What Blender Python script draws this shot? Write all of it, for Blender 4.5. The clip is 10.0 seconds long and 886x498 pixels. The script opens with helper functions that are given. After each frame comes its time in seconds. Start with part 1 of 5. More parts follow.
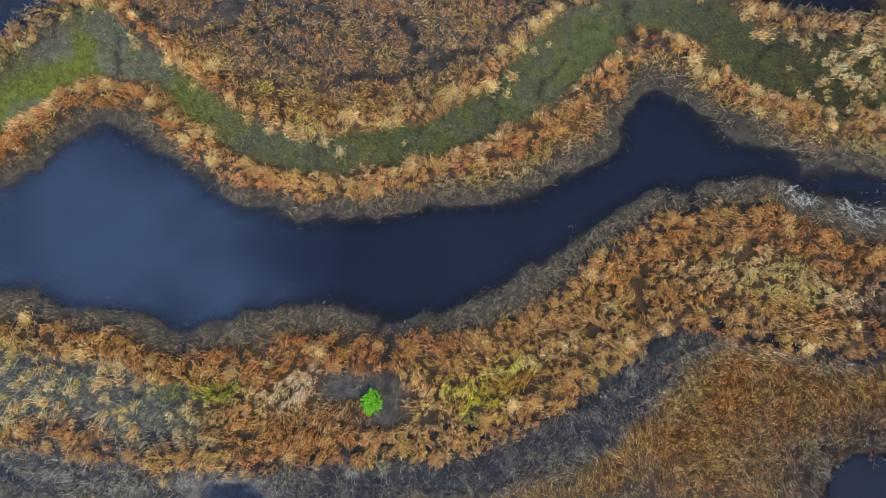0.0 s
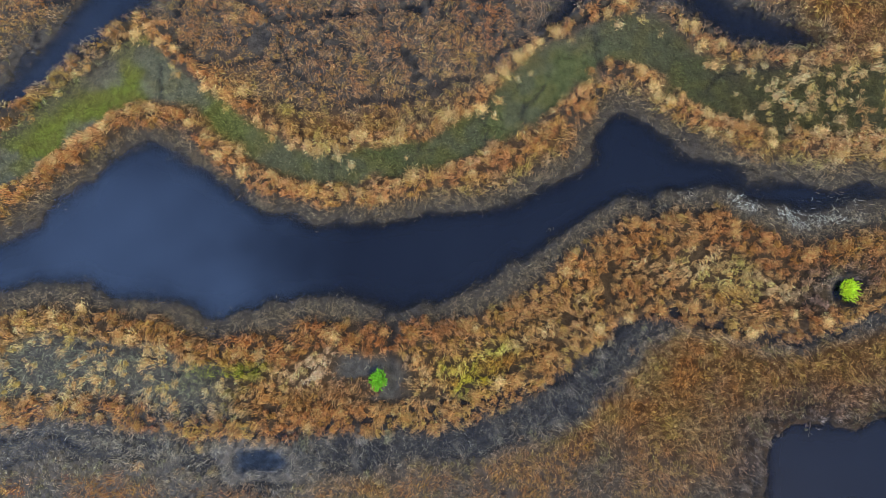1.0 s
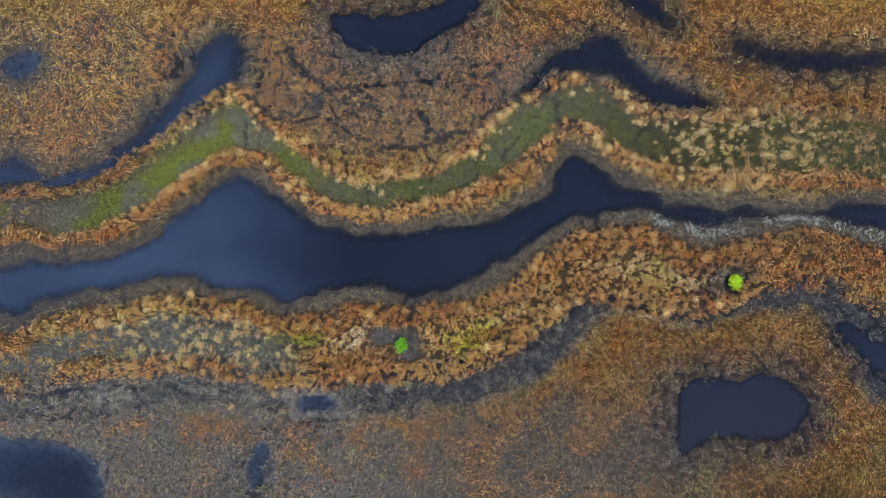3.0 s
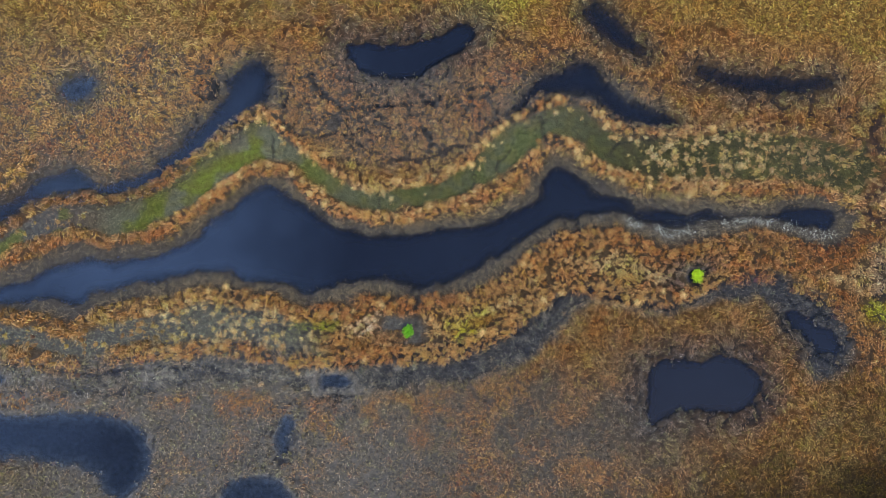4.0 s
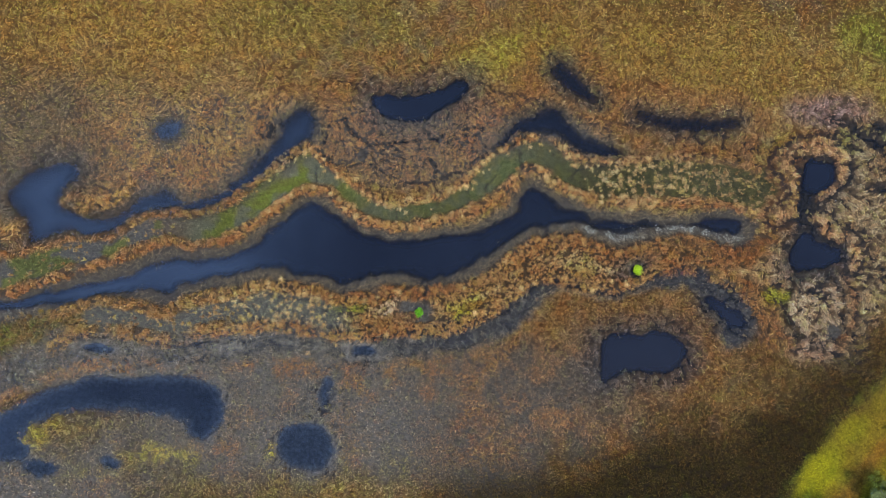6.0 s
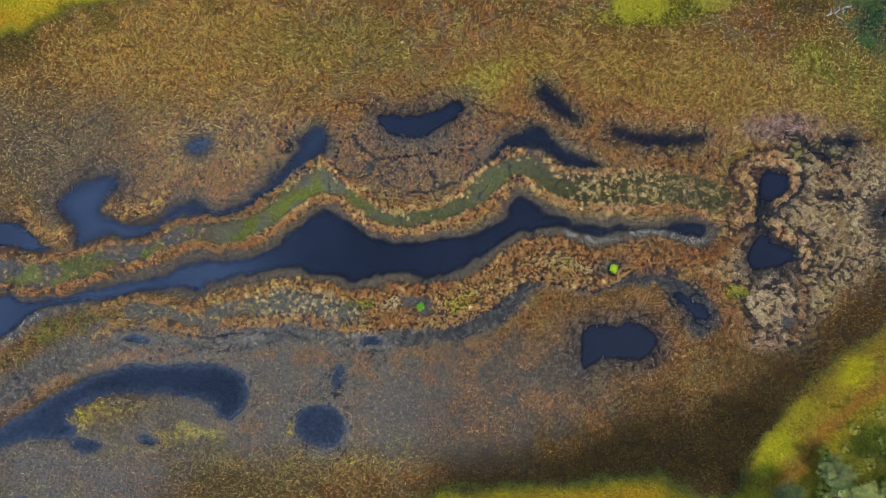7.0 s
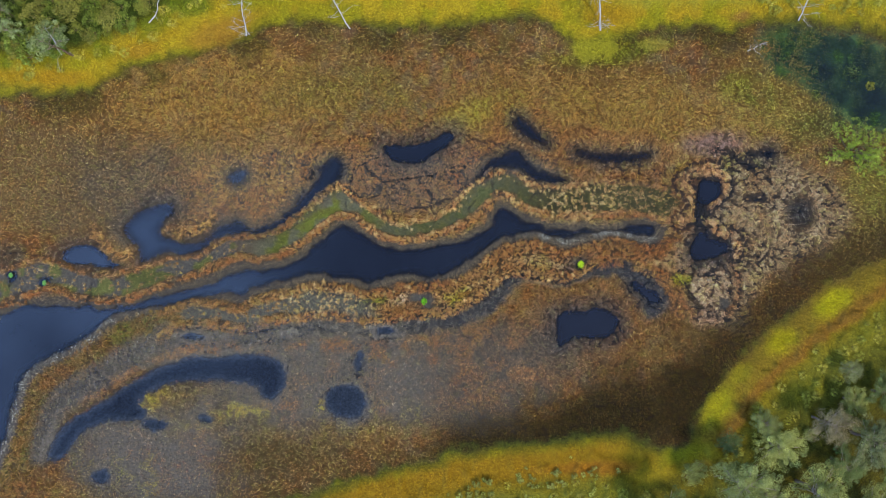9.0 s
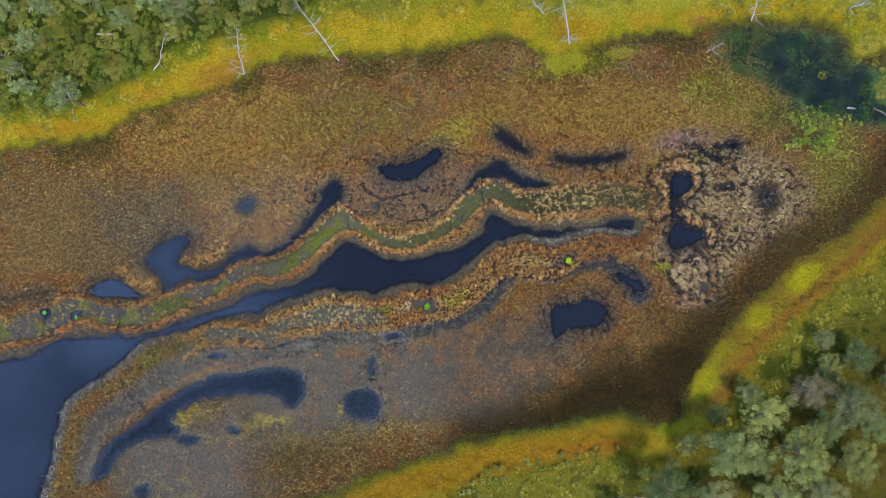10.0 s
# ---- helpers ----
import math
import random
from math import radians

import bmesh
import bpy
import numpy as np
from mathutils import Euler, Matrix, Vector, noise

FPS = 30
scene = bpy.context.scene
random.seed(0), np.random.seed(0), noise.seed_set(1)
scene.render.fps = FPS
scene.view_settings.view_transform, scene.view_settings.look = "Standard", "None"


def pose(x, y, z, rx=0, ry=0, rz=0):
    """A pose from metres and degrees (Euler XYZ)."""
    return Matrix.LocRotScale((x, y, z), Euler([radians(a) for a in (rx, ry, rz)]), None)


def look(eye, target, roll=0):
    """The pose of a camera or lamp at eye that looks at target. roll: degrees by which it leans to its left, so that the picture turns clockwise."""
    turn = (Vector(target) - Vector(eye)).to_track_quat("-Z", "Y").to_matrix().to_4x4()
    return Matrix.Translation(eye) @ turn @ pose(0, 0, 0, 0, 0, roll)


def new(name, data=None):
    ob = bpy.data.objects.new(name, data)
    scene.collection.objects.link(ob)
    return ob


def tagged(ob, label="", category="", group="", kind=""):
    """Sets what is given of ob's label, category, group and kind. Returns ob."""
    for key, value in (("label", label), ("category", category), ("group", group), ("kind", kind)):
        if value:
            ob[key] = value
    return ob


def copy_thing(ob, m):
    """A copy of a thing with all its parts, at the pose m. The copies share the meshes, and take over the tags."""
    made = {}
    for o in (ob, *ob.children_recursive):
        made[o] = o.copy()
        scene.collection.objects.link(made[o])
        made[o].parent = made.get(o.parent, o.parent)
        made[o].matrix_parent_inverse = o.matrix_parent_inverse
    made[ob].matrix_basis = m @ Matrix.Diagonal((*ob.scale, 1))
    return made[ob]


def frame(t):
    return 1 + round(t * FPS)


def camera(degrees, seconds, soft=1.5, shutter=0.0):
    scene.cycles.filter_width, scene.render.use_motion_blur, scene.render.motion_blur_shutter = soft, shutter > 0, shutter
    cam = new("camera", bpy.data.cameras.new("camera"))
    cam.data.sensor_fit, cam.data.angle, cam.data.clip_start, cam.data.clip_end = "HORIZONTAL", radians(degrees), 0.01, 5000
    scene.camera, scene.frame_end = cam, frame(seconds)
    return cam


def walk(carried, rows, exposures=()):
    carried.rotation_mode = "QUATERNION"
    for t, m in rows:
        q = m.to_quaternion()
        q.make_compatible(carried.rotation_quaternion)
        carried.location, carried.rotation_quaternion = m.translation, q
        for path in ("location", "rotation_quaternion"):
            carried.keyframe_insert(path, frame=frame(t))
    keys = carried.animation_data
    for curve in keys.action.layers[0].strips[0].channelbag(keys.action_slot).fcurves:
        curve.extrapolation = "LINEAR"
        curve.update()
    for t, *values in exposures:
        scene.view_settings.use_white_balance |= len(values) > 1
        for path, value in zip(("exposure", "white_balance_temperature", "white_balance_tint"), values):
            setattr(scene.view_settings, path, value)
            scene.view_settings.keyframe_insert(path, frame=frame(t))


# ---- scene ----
cam = camera(70, 10.0, soft=0.6)
WALK = [
    (0.0, -0.183, -1.260, 13.395, 7.444),
    (0.5, -0.105, -1.247, 14.428, 7.450),
    (1.0, -0.096, -1.271, 15.601, 7.454),
    (1.5, -0.136, -1.284, 17.076, 7.449),
    (2.0, -0.229, -1.271, 18.682, 7.458),
    (2.5, -0.239, -1.203, 20.335, 7.503),
    (4.0, -0.281, -1.301, 25.301, 7.426),
    (4.5, -0.324, -1.355, 27.290, 7.364),
    (5.0, -0.366, -1.373, 29.330, 7.312),
    (5.5, -0.402, -1.347, 31.326, 7.274),
    (7.0, -0.316, -1.241, 37.759, 7.058),
    (7.5, -0.240, -1.186, 39.891, 6.971),
    (8.0, -0.217, -1.122, 42.002, 6.889),
    (8.5, -0.234, -1.098, 44.103, 6.507),
    (9.0, -0.186, -0.970, 46.179, 4.919),
    (9.5, -0.117, -0.725, 48.050, 2.741),
    (10.0, -0.037, -0.384, 49.998, 0.376),
]
walk(cam, [(t, pose(x, y, z, 0.46, 0, turn)) for t, x, y, z, turn in WALK])

# ---- sky, sun, exposure ----
SUN_HIGH, SUN_ROUND = radians(58), radians(132)      # height, and bearing clockwise from +y
SUN_STRENGTH, SKY_STRENGTH, EXPOSURE = 2.9, 0.10, 0.21
world = bpy.data.worlds.new("sky")
scene.world = world
world.use_nodes = True
wn, wl = world.node_tree.nodes, world.node_tree.links
sky = wn.new("ShaderNodeTexSky")
sky.sky_type, sky.sun_disc = "NISHITA", False
sky.sun_elevation, sky.sun_rotation = SUN_HIGH, SUN_ROUND
sky.air_density, sky.dust_density = 1.0, 0.4
way_up = wn.new("ShaderNodeTexCoord")
apart = wn.new("ShaderNodeSeparateXYZ")
cloud = wn.new("ShaderNodeTexNoise")
cloud.noise_dimensions = "4D"
cloud.inputs["W"].default_value = 3.7
cloud.inputs["Scale"].default_value = 4.2
cloud.inputs["Detail"].default_value = 4.0
cloud.inputs["Roughness"].default_value = 0.55
bank = wn.new("ShaderNodeMath")                       # a cloud bank rising in the south-west
bank.operation = "MULTIPLY_ADD"
bank.inputs[1].default_value = -0.62
cover = wn.new("ShaderNodeMapRange")
cover.inputs["From Min"].default_value, cover.inputs["From Max"].default_value = 0.56, 1.08
cover.interpolation_type = "SMOOTHSTEP"
blend = wn.new("ShaderNodeMixRGB")
blend.inputs[2].default_value = (10.0, 17.0, 34.0, 1)
bank_south = wn.new("ShaderNodeMath")
bank_south.operation = "MULTIPLY_ADD"
bank_south.inputs[1].default_value = -0.12
wl.new(way_up.outputs["Generated"], cloud.inputs["Vector"])
wl.new(way_up.outputs["Generated"], apart.inputs[0])
wl.new(apart.outputs["X"], bank.inputs[0])
wl.new(cloud.outputs["Fac"], bank.inputs[2])
wl.new(apart.outputs["Y"], bank_south.inputs[0])
wl.new(bank.outputs[0], bank_south.inputs[2])
wl.new(bank_south.outputs[0], cover.inputs["Value"])
wl.new(cover.outputs["Result"], blend.inputs[0])
wl.new(sky.outputs["Color"], blend.inputs[1])
wl.new(blend.outputs["Color"], wn["Background"].inputs["Color"])
wn["Background"].inputs["Strength"].default_value = SKY_STRENGTH
sun = new("sun", bpy.data.lights.new("sun", "SUN"))
sun.data.energy, sun.data.angle, sun.data.color = SUN_STRENGTH, radians(8.0), (1.0, 0.93, 0.82)
sun_way = Vector((math.sin(SUN_ROUND) * math.cos(SUN_HIGH), math.cos(SUN_ROUND) * math.cos(SUN_HIGH), math.sin(SUN_HIGH)))
sun.matrix_world = look(sun_way * 60, (0, 0, 0))
scene.view_settings.exposure = EXPOSURE

# ---- materials ----
def lin(r, g, b, k=1.0):
    """A linear base colour from an 8-bit one."""
    return np.array([k * ((c / 255 + 0.055) / 1.055) ** 2.4 if c > 10 else k * c / 255 / 12.92 for c in (r, g, b)])


def material(name, rough=0.8, spec=0.3):
    m = bpy.data.materials.new(name)
    m.use_nodes = True
    s = m.node_tree.nodes["Principled BSDF"]
    s.inputs["Roughness"].default_value = rough
    s.inputs["Specular IOR Level"].default_value = spec
    return m, m.node_tree.nodes, m.node_tree.links, s


def mix(nodes, links, fac, a, b, kind="MIX"):
    n = nodes.new("ShaderNodeMixRGB")
    n.blend_type = kind
    for i, v in enumerate((fac, a, b)):
        if hasattr(v, "links"):
            links.new(v, n.inputs[i])
        elif i == 0:
            n.inputs[0].default_value = v
        else:
            n.inputs[i].default_value = (*v, 1)
    return n.outputs["Color"]


def grain(nodes, links, scale, lo, hi, detail=3.0):
    """Noise at a size in the world, spread between two values."""
    c = nodes.new("ShaderNodeTexCoord")
    n = nodes.new("ShaderNodeTexNoise")
    n.inputs["Scale"].default_value, n.inputs["Detail"].default_value = scale, detail
    r = nodes.new("ShaderNodeMapRange")
    r.inputs["From Min"].default_value, r.inputs["From Max"].default_value = 0.3, 0.7
    r.inputs["To Min"].default_value, r.inputs["To Max"].default_value = lo, hi
    links.new(c.outputs["Object"], n.inputs["Vector"])
    links.new(n.outputs["Fac"], r.inputs["Value"])
    return r.outputs["Result"]


def bump(nodes, links, shader, scale, strength, dist=0.05):
    b = nodes.new("ShaderNodeBump")
    b.inputs["Strength"].default_value, b.inputs["Distance"].default_value = strength, dist
    links.new(grain(nodes, links, scale, 0, 1, 5), b.inputs["Height"])
    links.new(b.outputs["Normal"], shader.inputs["Normal"])


def plant_material(name, rough=0.75):
    """Leaf colour from the plant's own tint, with fine variation along the stalks."""
    m, n, l, s = material(name, rough, 0.05)
    a = n.new("ShaderNodeAttribute")
    a.attribute_name = "tint"
    g = mix(n, l, 1.0, grain(n, l, 9.0, 0.78, 1.18), grain(n, l, 48.0, 0.7, 1.3), "MULTIPLY")
    l.new(mix(n, l, 1.0, a.outputs["Color"], g, "MULTIPLY"), s.inputs["Base Color"])
    return m


def vary_by_object(m, lo, hi):
    """Each object a little lighter or darker than the next."""
    n, l = m.node_tree.nodes, m.node_tree.links
    s = n["Principled BSDF"]
    source = s.inputs["Base Color"].links[0].from_socket
    info, r = n.new("ShaderNodeObjectInfo"), n.new("ShaderNodeMapRange")
    r.inputs["To Min"].default_value, r.inputs["To Max"].default_value = lo, hi
    l.new(info.outputs["Random"], r.inputs["Value"])
    l.new(mix(n, l, 1.0, source, r.outputs["Result"], "MULTIPLY"), s.inputs["Base Color"])
    return m


M_SEDGE = plant_material("dead_sedge")
M_TUSSOCK = vary_by_object(plant_material("tussock_straw"), 0.7, 1.2)
M_CROWN = vary_by_object(plant_material("needles", 0.6), 0.75, 1.2)
M_MOSS = plant_material("moss", 0.85)
M_LEAF = plant_material("leaf", 0.6)


def wood_material(name, a, b, rough=0.8):
    m, n, l, s = material(name, rough, 0.2)
    l.new(mix(n, l, grain(n, l, 14.0, 0, 1, 6), a, b), s.inputs["Base Color"])
    bump(n, l, s, 40, 0.5, 0.01)
    return m


M_DEADWOOD = wood_material("weathered_wood", lin(205, 200, 195), lin(150, 145, 140))
M_LOG = wood_material("rotting_log", lin(150, 140, 128), lin(85, 75, 66))
M_LIMB = wood_material("pale_limb", lin(172, 156, 136), lin(120, 104, 88))
M_BARK = wood_material("pine_bark", lin(140, 118, 100), lin(84, 68, 58))

# peat, mud and litter under the plants
M_PEAT, n, l, s = material("peat", 0.6, 0.1)
att = n.new("ShaderNodeAttribute")
att.attribute_name = "tint"
fine = mix(n, l, 1.0, grain(n, l, 6.0, 0.65, 1.35, 6), grain(n, l, 55.0, 0.45, 1.6, 4), "MULTIPLY")
l.new(mix(n, l, 1.0, att.outputs["Color"], fine, "MULTIPLY"), s.inputs["Base Color"])
bump(n, l, s, 14, 0.6, 0.04)
damp = n.new("ShaderNodeMapRange")                    # wet mud shines
damp.inputs["To Min"].default_value, damp.inputs["To Max"].default_value = 0.75, 0.45
l.new(att.outputs["Alpha"], damp.inputs["Value"])
l.new(damp.outputs["Result"], s.inputs["Roughness"])

# still bog water: clear over the mud of the shallows, dark where it deepens
M_WATER, n, l, s = material("bog_water", 0.03, 0.5)
s.inputs["IOR"].default_value = 1.45
l.new(mix(n, l, grain(n, l, 0.35, 0, 1, 4), (0.008, 0.011, 0.020), (0.011, 0.015, 0.026)), s.inputs["Base Color"])
clear, body, deep = n.new("ShaderNodeBsdfTransparent"), n.new("ShaderNodeMixShader"), n.new("ShaderNodeAttribute")
deep.attribute_name = "murk"
clear.inputs["Color"].default_value = (0.90, 0.92, 0.94, 1)
l.new(deep.outputs["Fac"], body.inputs[0])
l.new(clear.outputs[0], body.inputs[1])
l.new(s.outputs[0], body.inputs[2])
l.new(body.outputs[0], n["Material Output"].inputs["Surface"])

# ---- plan of the fen, in metres ----
NORTH_SHORE = [(-46.1, -9.8), (-34.9, -9), (-32.3, -8.3), (-31.2, -7.7), (-30.7, -6.9), (-28.7, -7.3), (-26.7, -6.8),
    (-24.3, -6.9), (-22.3, -6.5), (-20.3, -5.5), (-17.1, -4.6), (-14.4, -3.1), (-13.5, -3.2), (-12.3, -2.9), (-11.3,
    -2.5), (-9.8, -1.2), (-8.9, -0.4), (-8.2, 0.2), (-7.8, 0.6), (-7, 0.4), (-6, 0.1), (-5.2, -0.3), (-3.9, -0.7), (-2.7,
    -0.8), (-1.5, -0.5), (-0.6, -0.2), (1.1, 0.2), (2.2, 0.9), (3, 1.4), (3.1, 2), (3.6, 2.9), (4.1, 2.9), (4.8, 2.4),
    (5.5, 2.1), (6.8, 1.8), (7.3, 1.6), (8.3, 1.7), (9.3, 1.7), (10.2, 2), (11, 1.8), (11.9, 2), (12.9, 2.2), (14.1, 2.5),
    (14.8, 2.4), (15.3, 2.3)]
SOUTH_SHORE = [(15.2, 1.8), (14.7, 1.4), (14.1, 1.6), (13, 1.6), (12, 1.7), (11, 1.6), (10, 1.3), (9.1, 1), (8.6,
    0.7), (7.9, 0.9), (7.1, 1.1), (6.6, 1.2), (5.4, 0.9), (4.5, 0.6), (3.8, 0.3), (3.1, -0.2), (2.6, -0.7), (1.8, -1.3),
    (0.9, -1.9), (-0, -2.5), (-0.7, -2.9), (-1.7, -2.8), (-2.5, -2.7), (-3.6, -3)]
SOUTH_SHORE += [(-4.3, -3.3), (-5, -3.7), (-6, -3.5), (-7.5, -3.4), (-8.5, -3.3), (-9.5, -3.4), (-10.2, -3.4), (-11.1,
    -3.9), (-12.6, -4.4), (-14, -4.8), (-14.4, -5.4), (-14.9, -5.3), (-15.7, -5.1), (-20.2, -6.5), (-21.6, -7), (-24,
    -7.5), (-25.6, -9.7), (-28.7, -11.3), (-30, -12.7), (-30.5, -15.3), (-30.7, -17.3), (-31.5, -18.8), (-31.8, -20.6),
    (-45.9, -22.9)]
POND_TOP = [(-5.2, 6.2), (-4.7, 6.6), (-3.6, 6.6), (-2.1, 7.2), (-0.9, 7.8), (-0.1, 8.1), (0, 7.5), (-0.9, 6.6), (-2.1, 5.7), (-3.4, 5.3), (-4.6, 5.5)]
POND_GATE = [(18.1, 6), (18.7, 6.3), (19.4, 5.9), (19.7, 5.2), (19.2, 4.5), (18.5, 4.4), (17.9, 4.9)]
POND_FORK = [(18.8, 2.3), (19.2, 1.8), (20.5, 1.4), (20.3, 0.7), (19.2, 0.4), (18.1, 0.2), (17.7, 1.1), (18.1, 2.1)]
POND_EAST = [(8.3, -4.9), (8.6, -4.4), (8.9, -4.2), (9.4, -4.4), (10.3, -4.3), (10.7, -4), (11.4, -3.8), (12.3, -4),
    (12.9, -4.4), (13.1, -5), (12.9, -5.7), (12.2, -6), (11.2, -6.2), (10.3, -6.2), (9.3, -6.6), (8.9, -7), (8.6, -6.7),
    (8.6, -6.1)]
POND_CRESCENT = [(13.6, -1.9), (14, -1.7), (14.9, -2), (15.7, -2.5), (15.9, -2.9), (15.7, -3.3), (14.8, -3.1), (14.2,
    -2.5)]
POND_WEST = [(-27.5, -18.4), (-27.2, -17), (-26.4, -15.7), (-24, -13.9), (-21.1, -11.7), (-18.4, -10.2), (-15.8,
    -9.9), (-12.6, -9.5), (-11.3, -9.7), (-10.8, -11.2), (-11.1, -12.3), (-12.2, -12.7), (-12.8, -11.6), (-15.3, -11.3),
    (-17.5, -11.6), (-20.2, -12.2), (-21.4, -13.7), (-22, -14.7), (-23.7, -15.2), (-25.1, -15.8), (-25.8, -16.7), (-26.5,
    -18)]
POND_ROUND = [(-7.9, -12.2), (-7.5, -11.2), (-6.4, -10.9), (-5.3, -11.3), (-4.7, -12.1), (-5.1, -13.1), (-6.1, -13.7),
    (-7.3, -13.4)]
POND_SLIT = [(-5.6, -8.5), (-5.3, -9.2), (-5.4, -10), (-5.7, -10.1), (-5.9, -9.3)]
POND_TINY = [(-16.4, 3.2), (-15.9, 3.8), (-15, 4.1), (-14.8, 3.6), (-15.3, 3), (-16.1, 2.8)]
POND_DARK = [(-27.9, -3.5), (-27.5, -2.9), (-26, -2.55), (-25.1, -2.6), (-24.3, -3.6), (-23.3, -4.05), (-24.5, -4.1), (-26, -4), (-27.4, -3.95)]
POOL_REED = [(21.1, 16.6), (22.7, 17.3), (25.6, 17.6), (28.8, 17.5), (31.4, 16.6), (32.0, 15.0), (33.6, 14.4), (36.5, 14.0),
    (36.5, 9.7), (33.0, 10.2), (30.5, 10.8), (28.4, 11.1), (26.8, 12.8), (24.9, 13.7), (22.4, 14.9)]
SLOUGH_NORTHWEST = [(-8.7, 4.6, 0.8), (-9.1, 3.8, 0.8), (-9.7, 2.8, 0.55), (-10.6, 1.9, 0.48), (-11.3, 1.1, 0.42), (-12.2, 0.2, 0.34),
    (-13.6, -0.5, 0.28), (-14.8, -0.45, 0.3), (-15.6, -0.3, 0.45)]
BAY_WEST = [(-23.7, -1.1), (-22.9, -0.2), (-21.6, 0.8), (-20.3, 1.1), (-19.9, 0.5), (-20.6, -0.3), (-20.9, -1.4), (-19.9, -1.75), (-18.5, -1.7), (-17.4, -1.2),
    (-16.7, -0.4), (-16, 0.05), (-15.3, 0), (-15.3, -0.5), (-16.6, -1.15), (-18, -2.25), (-19, -2.8), (-20.4, -2.6), (-21.3, -3), (-22, -3.4), (-22.3, -2.5), (-22.9, -1.8)]
RIDGE_WEST = [(-20.4, -1.05), (-19.8, -1.25), (-18.6, -1.0), (-17.6, -0.35), (-17.1, 0.3)]
SPIT_WEST = [(-25.8, -1.3), (-24.7, -2.3), (-24, -3.1), (-23.2, -3.2), (-22.8, -2.6)]
SLOUGH_NORTH = [(1.6, 4.6, 0.18), (2.9, 5.6, 0.36), (4.1, 6.5, 0.58), (4.7, 6.4, 0.54), (5.5, 5.7, 0.4), (6.7, 5.2,
    0.49), (8, 5, 0.36)]
SLOUGH_NORTHEAST = [(8.9, 7.3, 0.27), (10.5, 7.1, 0.4), (12.3, 7, 0.4), (14, 7.5, 0.31)]
SLOUGH_NOOK = [(4.4, 9.2, 0.45), (5.2, 8.5, 0.58), (6.5, 7.8, 0.27)]
SLOUGH_LEFT = [(-37.7, -4.6, 0.22), (-35, -4.3, 0.22), (-32.3, -3.7, 0.13), (-31.2, -3.6, 0.18)]
WET_SOUTH = [(-20.1, -8.6, 0.63), (-17.9, -8.7, 0.68), (-16.2, -8.7, 0.63), (-13.8, -8.3, 0.58), (-11.4, -7.5, 0.54),
    (-9.1, -6.7, 0.44), (-6.6, -6.5, 0.44), (-5.1, -6.6, 0.54), (-4, -7, 0.54), (-2.7, -6.4, 0.39), (-0.3, -5.8, 0.44),
    (1.8, -5.2, 0.49), (3.4, -4.3, 0.49), (4.7, -2.9, 0.44), (5.7, -1.9, 0.29), (7.1, -2.2, 0.24), (8.3, -2.3, 0.22), (10,
    -1.8, 0.24), (11.1, -1.1, 0.39), (12.5, -0.7, 0.54), (14.1, -1.3, 0.78), (15.4, -2.5, 0.97), (15.3, -3.6, 0.63)]
WET_SOUTH_WEST = [(-18.9, -9, 0.89), (-21.6, -9.9, 0.89), (-23.8, -11.7, 0.8), (-26, -13, 0.89), (-27.7, -14.8, 0.63),
    (-28.2, -17.9, 0.54)]
ROW_N1 = [(-41.6, -8.9), (-35, -8), (-31.2, -7.2), (-29.2, -6), (-27.6, -6), (-26.1, -6.4), (-23.8, -6.6), (-22.3,
    -6), (-20.7, -5.1), (-16.9, -3.4), (-15.7, -2.8), (-14.5, -2.4), (-13.1, -2.5), (-11.9, -2), (-10.5, -1.1), (-9.9,
    -0.4), (-8.8, 0.7), (-7.9, 1.2), (-6.9, 1.2), (-5.8, 0.6), (-5.1, 0.2), (-4, -0.2), (-2.5, -0.2), (-1.1, 0.4), (0.5,
    1), (1.6, 1.7), (2.8, 2.6), (3.1, 3.4), (3.7, 3.8), (4.4, 3.6), (5.2, 3), (6.2, 2.7), (7.7, 2.5), (9.4, 2.6), (11.3,
    2.9), (13, 3.2), (14.5, 3.1), (15.5, 2.8), (16.4, 2.7)]
ROW_N2 = [(-41.7, -6.2), (-35, -5.7), (-32.8, -5.3), (-30.5, -4.2), (-28.3, -3.8), (-27, -4.4), (-24.7, -4.8), (-22.1,
    -3.9), (-19.4, -3), (-18, -2.7), (-16.8, -1.7), (-15.9, -1.2), (-14.7, -0.9), (-13.3, -0.8), (-12.1, -0.3), (-11.3,
    0.7), (-10.2, 1.7), (-9.3, 2.7), (-8.4, 3.3), (-7.7, 3.2), (-6.6, 2.3), (-5.5, 1.7), (-4.4, 1.1), (-3.2, 1), (-2.2,
    1.2), (-0.8, 1.8), (0.3, 2.4), (0.9, 3.4), (1.3, 4), (2.5, 4.9), (3.6, 5.4), (4.6, 5.4), (5.4, 4.9), (6.2, 4.5), (7.4,
    4.6), (9.1, 4.9), (10.3, 5.2), (11.8, 5.4), (14, 5.4), (15.2, 5.2), (16.7, 5), (17.4, 4.5), (17.5, 3.7), (16.7, 3)]
